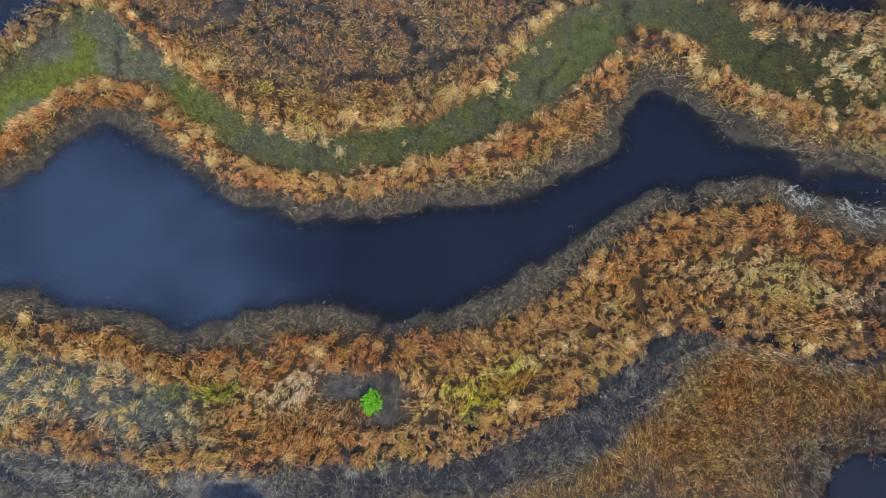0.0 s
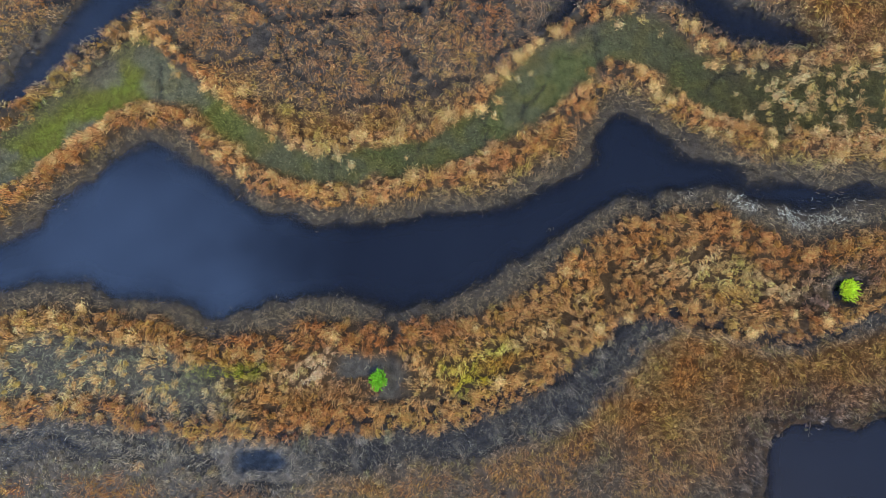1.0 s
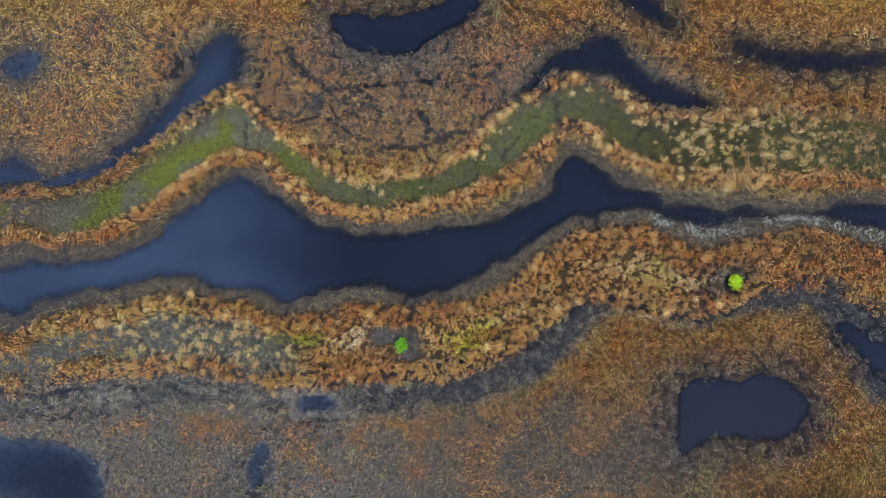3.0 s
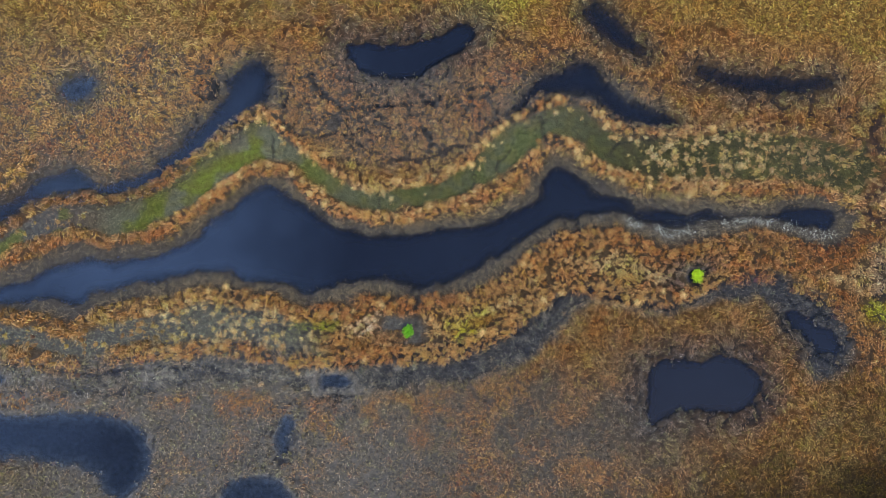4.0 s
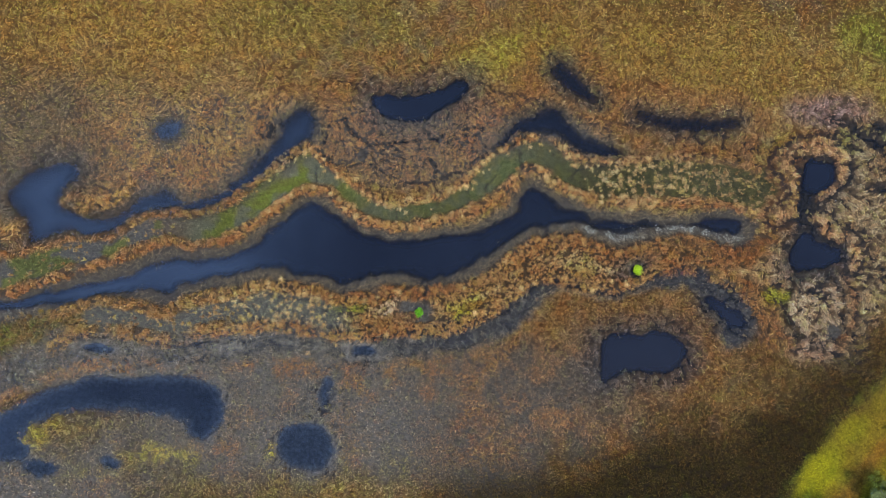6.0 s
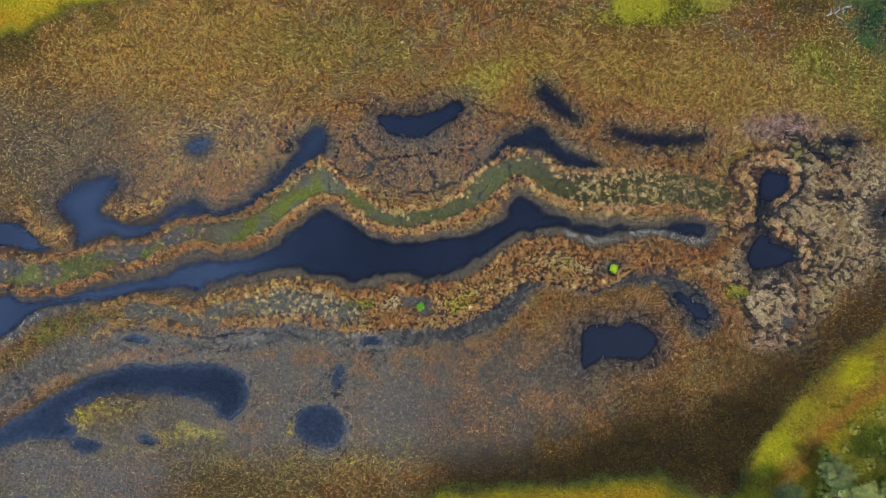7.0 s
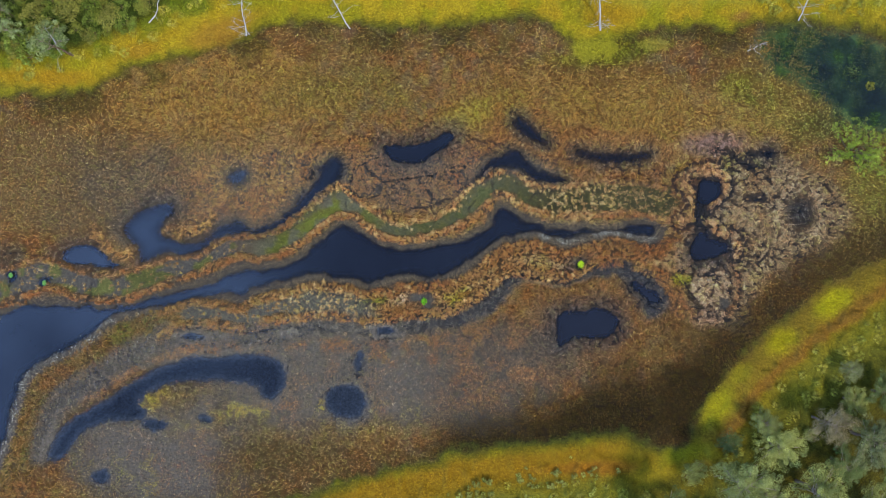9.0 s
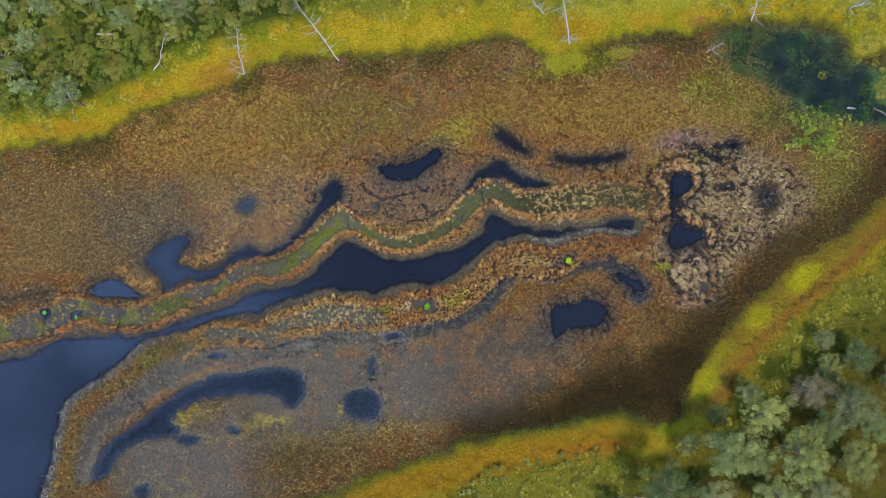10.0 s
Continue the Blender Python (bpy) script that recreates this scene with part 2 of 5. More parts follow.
ROW_S1 = [(-20.2, -7.1), (-19, -6.1), (-17, -6.1), (-15.8, -5.9), (-14.7, -6.4), (-13.6, -5.5), (-12.2, -5), (-11,
    -4.9), (-10.1, -4.2), (-8.7, -4), (-7.4, -4.1), (-6.2, -4.2), (-5.2, -4.4), (-4.5, -4.3), (-3.3, -3.8), (-2.1, -3.6),
    (-0.4, -3.3), (1, -3), (2.2, -2.3), (3.2, -1.1), (4.1, -0.3), (5.8, 0.3), (7, 0.3), (8, -0), (9, -0), (10.2, 0.5),
    (12.1, 0.9), (13.8, 0.8), (15.1, 0.5), (15.7, 1.2), (16.6, 1.8)]
ROW_S2 = [(17.2, -4), (16.9, -2.8), (16.3, -1.7), (15.3, -1.1), (13.7, -0.5), (12, -0.4), (10.6, -0.9), (9.7, -1.5),
    (8.3, -2.1), (6.5, -2.1), (5.3, -1.7), (3.9, -2.5), (2.8, -3.6), (1.7, -4.5), (0.6, -5.2), (-0.9, -5.4), (-2.3, -5.6),
    (-3.7, -6), (-5.2, -6.4), (-6.2, -6.3), (-7.9, -6.1), (-9.6, -6.4), (-11.8, -6.6), (-13.2, -7.3), (-14.3, -7.8),
    (-15.6, -7.5), (-17.3, -7.6), (-18.8, -7.5), (-20.2, -8.8)]
BANK_WEST = [(-19.6, -7.2, 0.8), (-22, -8.3, 0.98), (-24.5, -9.9, 1.25), (-26.4, -11.7, 1.16), (-28.2, -13, 1.07),
    (-29.1, -15.7, 0.98), (-29.5, -18.4, 0.98), (-29.9, -21.5, 0.98)]
STRAW_EAST = [(16.7, 1.1), (17.6, 2), (17, 3.5), (17.6, 5.5), (18.3, 6.9), (19.8, 9.1), (23, 8.9), (27.5, 7.2), (29.7,
    4.7), (28.8, 2), (24.3, -0.2), (22.6, -1.6), (22.6, -4.3), (21.2, -4.9), (17.7, -4.3), (17.4, -2.5), (16.3, -0.5)]
EAST_RIDGES = [[(17, 6.2), (17.6, 6.7), (18.6, 7), (19.4, 6.8), (19.9, 6.2), (19.8, 5.3), (19.3, 4.8), (18.9, 4.4)],
    [(19, 3), (19.7, 2.4), (20.6, 2.2), (21.1, 1.7), (21.2, 0.8)], [(16.8, 5.6), (17.4, 5.1), (17.7, 4.2), (17.5, 3.5), (16.8, 2.9)]]
EAST_DITCHES = [[(18.4, 4.6), (18.2, 3.7), (18, 3), (18.1, 2.2)], [(18.7, 8.3), (19.9, 8.2), (21.1, 7.5), (22.1, 7.3)],
    [(21.1, 7.5), (22, 8.5), (23.3, 8.5)], [(21.4, 4.8), (22.1, 5.2), (22.7, 5)], [(17.9, 3.4), (17.9, 5.2)]]
FRINGE_NORTH = [(-41.8, 6), (-35.1, 7.2), (-32.5, 7.9), (-29.8, 8), (-27.1, 8.6), (-25.6, 9.5), (-24.4, 10.4), (-21.8,
    11.3), (-19.1, 11.9), (-17.3, 12.9), (-15.5, 13.6), (-14.2, 14.5), (-12, 15), (-9.3, 15), (-5.7, 15.1), (-2.1, 15.5),
    (0.6, 15.8), (2.8, 16.4), (4.6, 16.7), (5.5, 16.6), (6.8, 15.6), (8.6, 15.1), (11.3, 15.8), (13.6, 16.6), (16.2, 17),
    (18.5, 17.2), (20.3, 17.4), (23, 17.9), (27.4, 18.2), (29.7, 18.1), (31.5, 17.3), (32.1, 15.7), (33.7, 15.1), (36.4,
    16.4), (40.9, 17.3)]
FRINGE_SOUTH = [(-17, -21.9), (-9.9, -19.7), (-8.1, -18.9), (-5.4, -17.6), (-2.8, -16.7), (-0.1, -16), (1.7, -15.1),
    (5.2, -14.4), (7.9, -13.9), (11.5, -13.2), (13.7, -12.5), (15, -13.1), (17.3, -13.9), (18.4, -13.3), (19.2, -11.4),
    (20.4, -9.2), (21.9, -6.9), (23.5, -5.1), (24.8, -3.8), (26.1, -2.7), (27.5, -1.1), (29.7, 0.3), (31.9, 1.4), (33.3,
    2.5), (35, 4.8), (38.2, 8.4)]
WOOD_NORTH = [(-41.9, 11), (-35.2, 10.8), (-31.6, 10.8), (-28.9, 11.3), (-27.1, 12.2), (-23.6, 13.8), (-21.8, 15.8),
    (-18.7, 16.5), (-16.5, 17.4), (-12.9, 18.3), (-10.2, 19.3), (-7.5, 21.5)]
WOOD_SOUTH = [(13.3, -21.7), (15.9, -18.5), (18.2, -16.5), (21.3, -15.2), (24.4, -13.4), (27, -11.3), (29.3, -9.3),
    (31.5, -6.9), (33.3, -5.5), (37.3, -3.7)]
TRAILS = []
TRAILS += [[(-6.1, 2), (-4.9, 1.8), (-3.3, 2), (-2.4, 2.2), (-1.4, 2.5), (-0.6, 2.9), (0.1, 3.1), (0.5, 3.4), (0.6,
    3.8), (1.2, 4.3)], [(-4.7, 2.7), (-3.4, 2.4), (-2.4, 2.2)], [(-3.2, 1), (-3.1, 0.2)], [(-1.2, 2.2), (-1.1, 1.2)],
    [(0.6, 2.5), (0.6, 1.5)]]
TRAILS += [[(1.9, 3.1), (1.3, 2.4), (1.6, 1.9)], [(2.8, 4.5), (3.3, 3.6), (3.8, 4)], [(5.8, 3.5), (6.2, 4.2), (7.5,
    4.3)], [(-7.6, 2.5), (-7.6, 1.6)], [(-2.5, 3.2), (-2.1, 1.9)]]
TRAILS += [[(5.2, -1.2), (5.4, -1.9), (6.1, -2.1), (7.4, -2.3), (9.4, -2.3)], [(5.4, -1.9), (4.2, -3), (3.5, -3.7),
    (2, -4.5)], [(-1.1, -2.8), (-1, -4.3)], [(-5.3, -3.7), (-5.1, -4.7), (-5.5, -5.4), (-5.3, -6.1)], [(-8.5, -3.3),
    (-8.2, -4.1), (-8.5, -4.6)]]
TRAILS += [[(-9.2, -4.5), (-8.4, -4.7), (-7.4, -4.5), (-6, -5)], [(4.9, 0.9), (5, 0)], [(-2.6, -3.3), (-2.7, -3.9)],
    [(-3.1, 2), (-1.4, 2.4), (0.2, 3.1)], [(-8.1, 5), (-7.8, 6.5), (-7, 7.4), (-5.4, 6.4)]]
TRAILS += [[(-7.3, 2.7), (-5.4, 2.7), (-3, 3.5)], [(-6.7, 5.2), (-5.5, 3.9), (-3.1, 4.2), (-1.2, 4.9)], [(0.1, 8.1),
    (1.4, 7.5), (3.9, 7.3), (5.2, 6.5)], [(6.3, 7.4), (7.9, 6.6), (9.1, 7)], [(-4.4, 2.8), (-3.9, 1.1)]]
TRAILS += [[(-1.6, 3.7), (-1.1, 1.7)], [(-11.2, -3.5), (-10.7, -5.4), (-9.1, -6.2)], [(9.8, 4.9), (11.5, 5.3), (12.9,
    5.8)], [(14.4, 5.5), (16, 5.2)], [(13.9, 2.2), (16.3, 2.4), (17.2, 2.9)]]
TRAILS += [[(-15.8, -8), (-13.3, -7.9), (-10.7, -7.1), (-7.8, -7)], [(-18.6, -8.7), (-16.3, -9.3), (-13.7, -8.7)],
    [(18.7, 4.2), (18.5, 3.3), (18.7, 2.3)], [(18.4, 4.4), (18.3, 3.3), (18.4, 2.2)], [(16.7, 2.9), (18.1, 2.6), (19.9,
    2.9)]]
TRAILS += [[(20.3, 8.7), (21.6, 7.8), (21.4, 6.5), (23, 5.1)], [(22.1, 8.7), (23.4, 8.2), (23, 7.1)], [(19.6, 5.1),
    (21.2, 4.2), (23, 4.5)], [(19, -0.7), (19.7, -2.5), (19.2, -4.5)], [(20.8, -0.9), (21.7, -2.5), (21.2, -4.5)]]
TRAILS += [[(-24.7, -11.7), (-22.4, -13.5), (-23.7, -14.4)], [(-25.4, -4.6), (-25.6, -6.8)], [(-31.7, -3.7), (-31.4,
    -6.4)], [(-31, -3.5), (-28.8, -3.7)]]
TRAILS += [[(19.5, 7.6), (21, 8.2), (22.9, 8.4), (24.5, 8.9)], [(22.9, 8.4), (22.3, 7), (21.2, 6.4), (19.6, 6)], [(22.3, 7), (23.5, 5.8), (24.4, 4.8)],
    [(20.5, 1), (22, 0.6), (23.5, 1.2)], [(18.6, 2.3), (18.7, 4.4)], [(20.2, 8.6), (20.6, 7.2), (20.2, 6.4)]]

X0, X1, Y0, Y1 = -46.0, 46.0, -31.0, 28.0


def stations(*runs):
    """Grid lines, finer where the camera starts: (from, to, step) runs end to end."""
    return np.concatenate([np.linspace(a, b, int(round((b - a) / d)), endpoint=False) for a, b, d in runs] + [[runs[-1][1]]])


GX = stations((X0, -38, 0.6), (-38, -12, 0.18), (-12, 12, 0.09), (12, 30, 0.11), (30, 39, 0.18), (39, X1, 0.6))
GY = stations((Y0, -23, 0.6), (-23, -8.5, 0.18), (-8.5, 6.5, 0.09), (6.5, 10, 0.11), (10, 22, 0.18), (22, Y1, 0.6))
PX, PY = np.meshgrid(GX, GY)


def lattice(x, y, size, seed):
    """Smooth value noise, 0 to 1, with cells of that size."""
    table = np.random.default_rng(seed).random((256, 256))
    u, v = x / size + 91.3, y / size + 57.7
    i, j = np.floor(u).astype(int), np.floor(v).astype(int)
    a, b = u - i, v - j
    a, b = a * a * (3 - 2 * a), b * b * (3 - 2 * b)
    i0, i1, j0, j1 = i % 256, (i + 1) % 256, j % 256, (j + 1) % 256
    return (table[j0, i0] * (1 - a) + table[j0, i1] * a) * (1 - b) + (table[j1, i0] * (1 - a) + table[j1, i1] * a) * b


def fbm(x, y, size, seed, octaves=3):
    total, amp = 0, 0
    for k in range(octaves):
        total = total + lattice(x, y, size / 2 ** k, seed + k) * 0.5 ** k
        amp += 0.5 ** k
    return total / amp


def step(e0, e1, v):
    u = np.clip((v - e0) / (e1 - e0), 0, 1)
    return u * u * (3 - 2 * u)


WX = PX + 0.45 * (fbm(PX, PY, 1.1, 11) - 0.5) + 0.28 * (fbm(PX, PY, 0.4, 15, 2) - 0.5)     # wavered plan, for ragged margins
WY = PY + 0.45 * (fbm(PX, PY, 1.1, 31) - 0.5) + 0.28 * (fbm(PX, PY, 0.4, 35, 2) - 0.5)


def rounded(points, closed):
    """The line with its corners cut once."""
    p = np.array(points, float)
    q = np.vstack([p, p[:1]]) if closed else p
    a, b = q[:-1] * 0.75 + q[1:] * 0.25, q[:-1] * 0.25 + q[1:] * 0.75
    out = np.empty((2 * len(a), p.shape[1]))
    out[0::2], out[1::2] = a, b
    return out if closed else np.vstack([p[:1], out, p[-1:]])


def to_line(points, closed=False, x=None, y=None):
    """Distance to a line, less its half width where it has one."""
    x, y = (WX if x is None else x), (WY if y is None else y)
    p = rounded(points, closed)
    if closed:
        p = np.vstack([p, p[:1]])
    best = np.full(x.shape, 1e9)
    for a, b in zip(p[:-1], p[1:]):
        d = b[:2] - a[:2]
        u = np.clip(((x - a[0]) * d[0] + (y - a[1]) * d[1]) / max(d @ d, 1e-9), 0, 1)
        dist = np.hypot(x - a[0] - u * d[0], y - a[1] - u * d[1])
        if p.shape[1] > 2:
            dist = dist - (a[2] + (b[2] - a[2]) * u)
        best = np.minimum(best, dist)
    return best


def area(points):
    """Signed distance to a closed outline, negative inside."""
    p = rounded(points, True)
    inside = np.zeros(WX.shape, bool)
    q = np.vstack([p, p[:1]])
    for a, b in zip(q[:-1], q[1:]):
        if a[1] != b[1]:
            cross = (a[1] > WY) != (b[1] > WY)
            inside ^= cross & (WX < a[0] + (WY - a[1]) / (b[1] - a[1]) * (b[0] - a[0]))
    d = to_line(points, True)
    return np.where(inside, -d, d)


def blob(x, y, rx, ry=None, turn=0.0, soft=0.6):
    """1 in the middle of a ragged oval patch, fading to 0."""
    ry, c, s = ry or rx, math.cos(radians(turn)), math.sin(radians(turn))
    dx, dy = WX - x, WY - y
    r = np.hypot((c * dx + s * dy) / rx, (c * dy - s * dx) / ry) + 0.7 * (fbm(PX, PY, 1.8, 77) - 0.5)
    return 1 - step(1 - soft, 1 + soft * 0.4, r)


# distances to the water, the tussock rows and the margins
d_channel = area(NORTH_SHORE + SOUTH_SHORE)
open_ponds = [POND_TOP, POND_GATE, POND_FORK, POND_EAST, POND_CRESCENT, POND_WEST, POND_ROUND, POND_SLIT, POND_TINY, POND_DARK, BAY_WEST]
d_pond = np.minimum.reduce([area(p) for p in open_ponds]) - 0.12
d_slough = np.minimum.reduce([to_line(p) for p in (SLOUGH_NORTHWEST, SLOUGH_NORTH, SLOUGH_NORTHEAST,
                                                   SLOUGH_NOOK, SLOUGH_LEFT)])
d_reed = area(POOL_REED)
for x, y, size in ((-31.4, -5.2, 0.5), (-28.9, -5.55, 0.5), (9.75, -0.95, 0.34), (25.4, 4.3, 0.25), (22.9, 8.4, 0.35), (-4.0, -6.95, 0.25), (-17.9, -8.55, 0.25)):
    d_pond = np.minimum(d_pond, np.hypot(WX - x, WY - y) - size)
d_water = np.minimum(np.minimum(d_channel, d_pond), d_slough)
# ponds and puddles that shelve gently under standing stalks
d_gentle = np.minimum.reduce([area(POND_ROUND) - 0.1, area(POND_SLIT) - 0.22, area(POND_TINY) - 0.1, area(POND_WEST) - 0.3]
                             + [np.hypot((WX - x) / a, (WY - y) / b) - 1 for x, y, a, b in ((-16.3, -14.4, 0.65, 0.4), (-20.0, -15.1, 1.3, 0.5), (-21.6, -14.4, 1.0, 0.7), (-23.6, -19.2, 0.8, 0.6), (-4.0, -6.95, 0.75, 0.35), (-17.9, -8.55, 0.9, 0.35))])
d_shelf = np.minimum(d_gentle, np.minimum.reduce([to_line(p) for p in (SLOUGH_NORTHWEST, SLOUGH_NORTH)] + [to_line(p) + 0.1 for p in (SLOUGH_NORTHEAST, SLOUGH_NOOK)] + [area(BAY_WEST)]) - 0.1)
# shallows where thin stalks stand in the water
d_shallow = np.minimum.reduce([area(POND_WEST) - 0.6, area(POND_ROUND) - 0.5, area(POND_SLIT) - 0.4, area(POND_DARK) - 0.2, area(POND_TINY) - 0.3,
                               to_line(SLOUGH_NORTHWEST) - 0.5, area(BAY_WEST) - 0.5, area(POND_TOP) - 0.2, to_line(SLOUGH_NORTH) - 0.3,
                               to_line(SLOUGH_NORTHEAST) - 0.2, to_line(SLOUGH_NOOK) - 0.3, area(POND_CRESCENT) - 0.4])
d_n1, d_n2, d_s1, d_s2 = (to_line(p) for p in (ROW_N1, ROW_N2, ROW_S1, ROW_S2))
in_north = area(ROW_N1 + ROW_N2[::-1])
in_south = area(ROW_S1 + ROW_S2)
d_bank = to_line(BANK_WEST)
d_wet = np.minimum(to_line(WET_SOUTH), to_line(WET_SOUTH_WEST))
in_east = area(STRAW_EAST)
out_n = area(FRINGE_NORTH + [(60, 60), (-60, 60)])
out_s = area(FRINGE_SOUTH + [(60, -60), (-10, -60)])
wood_n = area(WOOD_NORTH + [(-10, 60), (-60, 60), (-60, 12)])
wood_s = area(WOOD_SOUTH + [(60, -10), (60, -60), (12, -60)])
d_out = np.minimum(out_n, out_s) + 1.1 * (fbm(PX, PY, 0.7, 161) - 0.5)
d_wood = np.minimum(wood_n, wood_s)

d_trail = np.minimum.reduce([to_line(p) for p in TRAILS])
d_ridge = np.minimum.reduce([to_line(p) for p in EAST_RIDGES])
d_ditch = np.minimum.reduce([to_line(p) for p in EAST_DITCHES])

# dark runs between the tussocks, as the edges of uneven cells
def cell_edges(x, y, size, seed):
    """Distance to the edges between uneven cells."""
    jitter = np.random.default_rng(seed).random((256, 256, 2))
    u = (x + 0.35 * (lattice(x, y, 0.7, seed + 50) - 0.5)) / size + 100
    v = (y + 0.35 * (lattice(x, y, 0.7, seed + 60) - 0.5)) / size + 100
    i, j = np.floor(u).astype(int), np.floor(v).astype(int)
    f1, f2 = np.full(u.shape, 9.0), np.full(u.shape, 9.0)
    for a in (-1, 0, 1):
        for b in (-1, 0, 1):
            q = jitter[(j + b) % 256, (i + a) % 256]
            d = np.hypot(i + a + q[..., 0] - u, j + b + q[..., 1] - v)
            f2 = np.minimum(f2, np.maximum(f1, d))
            f1 = np.minimum(f1, d)
    return (f2 - f1) * size


# ---- what grows where: tint, thickness and height of the growth ----
BROWN, RUST, STRAW, OCHRE = lin(158, 116, 64), lin(153, 98, 57), lin(212, 172, 122), lin(186, 146, 88)
GREY, OLIVE, YELLOW, DARK = lin(128, 116, 100), lin(140, 122, 58), lin(190, 164, 62), lin(68, 52, 25)
LIME, GOLD, MEADOW = lin(164, 160, 30), lin(188, 162, 36), lin(134, 133, 42)
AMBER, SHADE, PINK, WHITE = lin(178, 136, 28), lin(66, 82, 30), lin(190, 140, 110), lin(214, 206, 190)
ASH = lin(122, 106, 84)
broad, mid_n, small_n = fbm(PX, PY, 7.0, 101), fbm(PX, PY, 2.4, 121), fbm(PX, PY, 0.8, 141)

tint = np.empty(PX.shape + (3,))
tint[:] = BROWN
thick = np.full(PX.shape, 0.85)
tall = np.full(PX.shape, 0.26)
wet, mossy = np.zeros(PX.shape), np.zeros(PX.shape)
kind = np.zeros(PX.shape, int)                         # 0 sedge, 1 tussock, 2 grey litter, 3 meadow, 4 moss


def lay(mask, colour, thickness=None, height=None, what=None):
    global tint, thick, tall, kind, wet, mossy
    m = np.clip(mask, 0, 1)
    tint = tint * (1 - m[..., None]) + np.asarray(colour) * m[..., None]
    if thickness is not None:
        thick = thick * (1 - m) + thickness * m
    if height is not None:
        tall = tall * (1 - m) + height * m
    if what is not None:
        kind = np.where(m > 0.5, what, kind)
        wet = wet * (1 - m) + (what == 2) * m
        mossy = mossy * (1 - m) + (what == 4) * m


def ring(d, a, b, c, e):
    return step(a, b, d) * (1 - step(c, e, d))


lay(step(0.45, 0.75, broad) * 0.6, OCHRE)
lay(step(0.5, 0.8, mid_n) * 0.22, RUST)
lay(step(0.52, 0.66, fbm(PX, PY, 0.9, 173)) * 0.45, lin(166, 100, 56))
lay(step(0.54, 0.68, fbm(PX, PY, 0.8, 175)) * 0.45, lin(158, 138, 74))
lay(step(0.55, 0.68, fbm(PX, PY, 0.6, 177)) * 0.4, lin(136, 118, 98))
lay(step(0.55, 0.8, fbm(PX, PY, 3.5, 171)) * 0.25, OLIVE)
# (x, y, half lengths, turn, colour, strength, thickness): broad changes in the sedge
for x, y, rx, ry, turn, colour, k, th in (
        (0, -10.3, 10, 4.2, 8, ASH, 0.85, 0.7), (6, -7.5, 6, 2.8, 15, ASH, 0.75, 0.7), (-12, -8.4, 9, 2.0, 10, ASH, 0.6, 0.7), (-9, -11.5, 7, 3, 10, ASH, 0.7, 0.7), (-7.5, -10.0, 0.8, 0.5, 0, OCHRE, 0.6, 0.9), (-8.8, -9.6, 0.6, 0.4, 0, RUST, 0.5, 0.9), (-5.0, -7.6, 1.4, 0.4, 25, RUST, 0.6, 0.95), (-9.8, -8.2, 1.0, 0.5, 10, OCHRE, 0.6, 0.9), (-3.0, -12.4, 1.2, 0.7, 0, RUST, 0.4, 0.85),
        (20, -6, 5, 5.5, 30, DARK, 0.6, 0.85),
        (-13.5, -15.5, 8, 3.5, 10, lin(122, 108, 70), 0.6, 0.7), (-16, -13.6, 8, 1.6, 8, ASH, 0.7, 0.7), (-20, -18, 6, 4, 0, ASH, 0.75, 0.7),
        (8, 11, 11, 3.0, 3, lin(160, 112, 58), 0.6, 0.9), (-18, 8.5, 13, 4.5, 14, lin(178, 134, 64), 0.7, 0.9), (-28, 2, 9, 5, 8, lin(156, 126, 78), 0.75, 0.9), (14, 10.8, 12, 3.5, 0, lin(174, 134, 62), 0.6, 0.95), (-8, 10.5, 6, 2.5, 5, OLIVE, 0.5, 0.9),
        (-22, 2.5, 8, 4.0, 10, ASH, 0.55, 0.7), (-13, 4.5, 5, 3.0, 0, ASH, 0.5, 0.7),
        (0.5, 9.2, 3.0, 1.2, 30, YELLOW, 0.6, 0.9), (4.0, 10.0, 1.4, 1.4, 0, YELLOW, 0.55, 0.8),
        (14, 8.2, 6, 0.8, 0, OCHRE, 0.6, 0.9), (17.5, 6.8, 1.6, 0.7, 0, LIME, 0.4, 0.8),
        (20.3, 13.2, 1.6, 1.0, 20, LIME, 0.6, 0.8), (23, 12.5, 5, 3.0, 0, lin(162, 140, 66), 0.7, 0.85),
        (30, 4, 3.5, 6, 0, lin(164, 136, 74), 0.75, 0.85), (10.6, 14.8, 3.2, 1.3, 8, LIME * 0.9, 0.85, 1.0),
        (-7.6, -12.6, 0.9, 0.7, 0, YELLOW, 0.5, 0.8), (-6.0, -14.0, 1.2, 0.5, 0, YELLOW, 0.5, 0.8),
        (-21.4, -13.0, 1.2, 0.8, 20, YELLOW, 0.5, 0.9), (-17.5, -12.6, 1.6, 0.4, 10, YELLOW, 0.35, 0.8),
        (-11.5, -13.2, 1.6, 0.5, 25, YELLOW, 0.4, 0.9), (-25.9, -17.8, 1.0, 1.0, 0, LIME, 0.6, 0.9),
        (-15, -14.3, 0.9, 0.6, 0, YELLOW, 0.5, 0.8), (1.5, -9.5, 0.9, 0.6, 0, RUST, 0.4, 0.8),
        (4.5, -9.3, 0.7, 0.9, 0, PINK, 0.5, 0.7), (-1.4, -11.5, 1.0, 0.6, 0, RUST, 0.5, 0.8),
        (-4.2, -7.4, 1.7, 0.5, 20, RUST, 0.7, 0.95), (3.0, 8.6, 1.2, 1.0, 0, RUST, 0.4, 0.9)):
    lay(blob(x, y, rx, ry, turn) * k, colour, th)

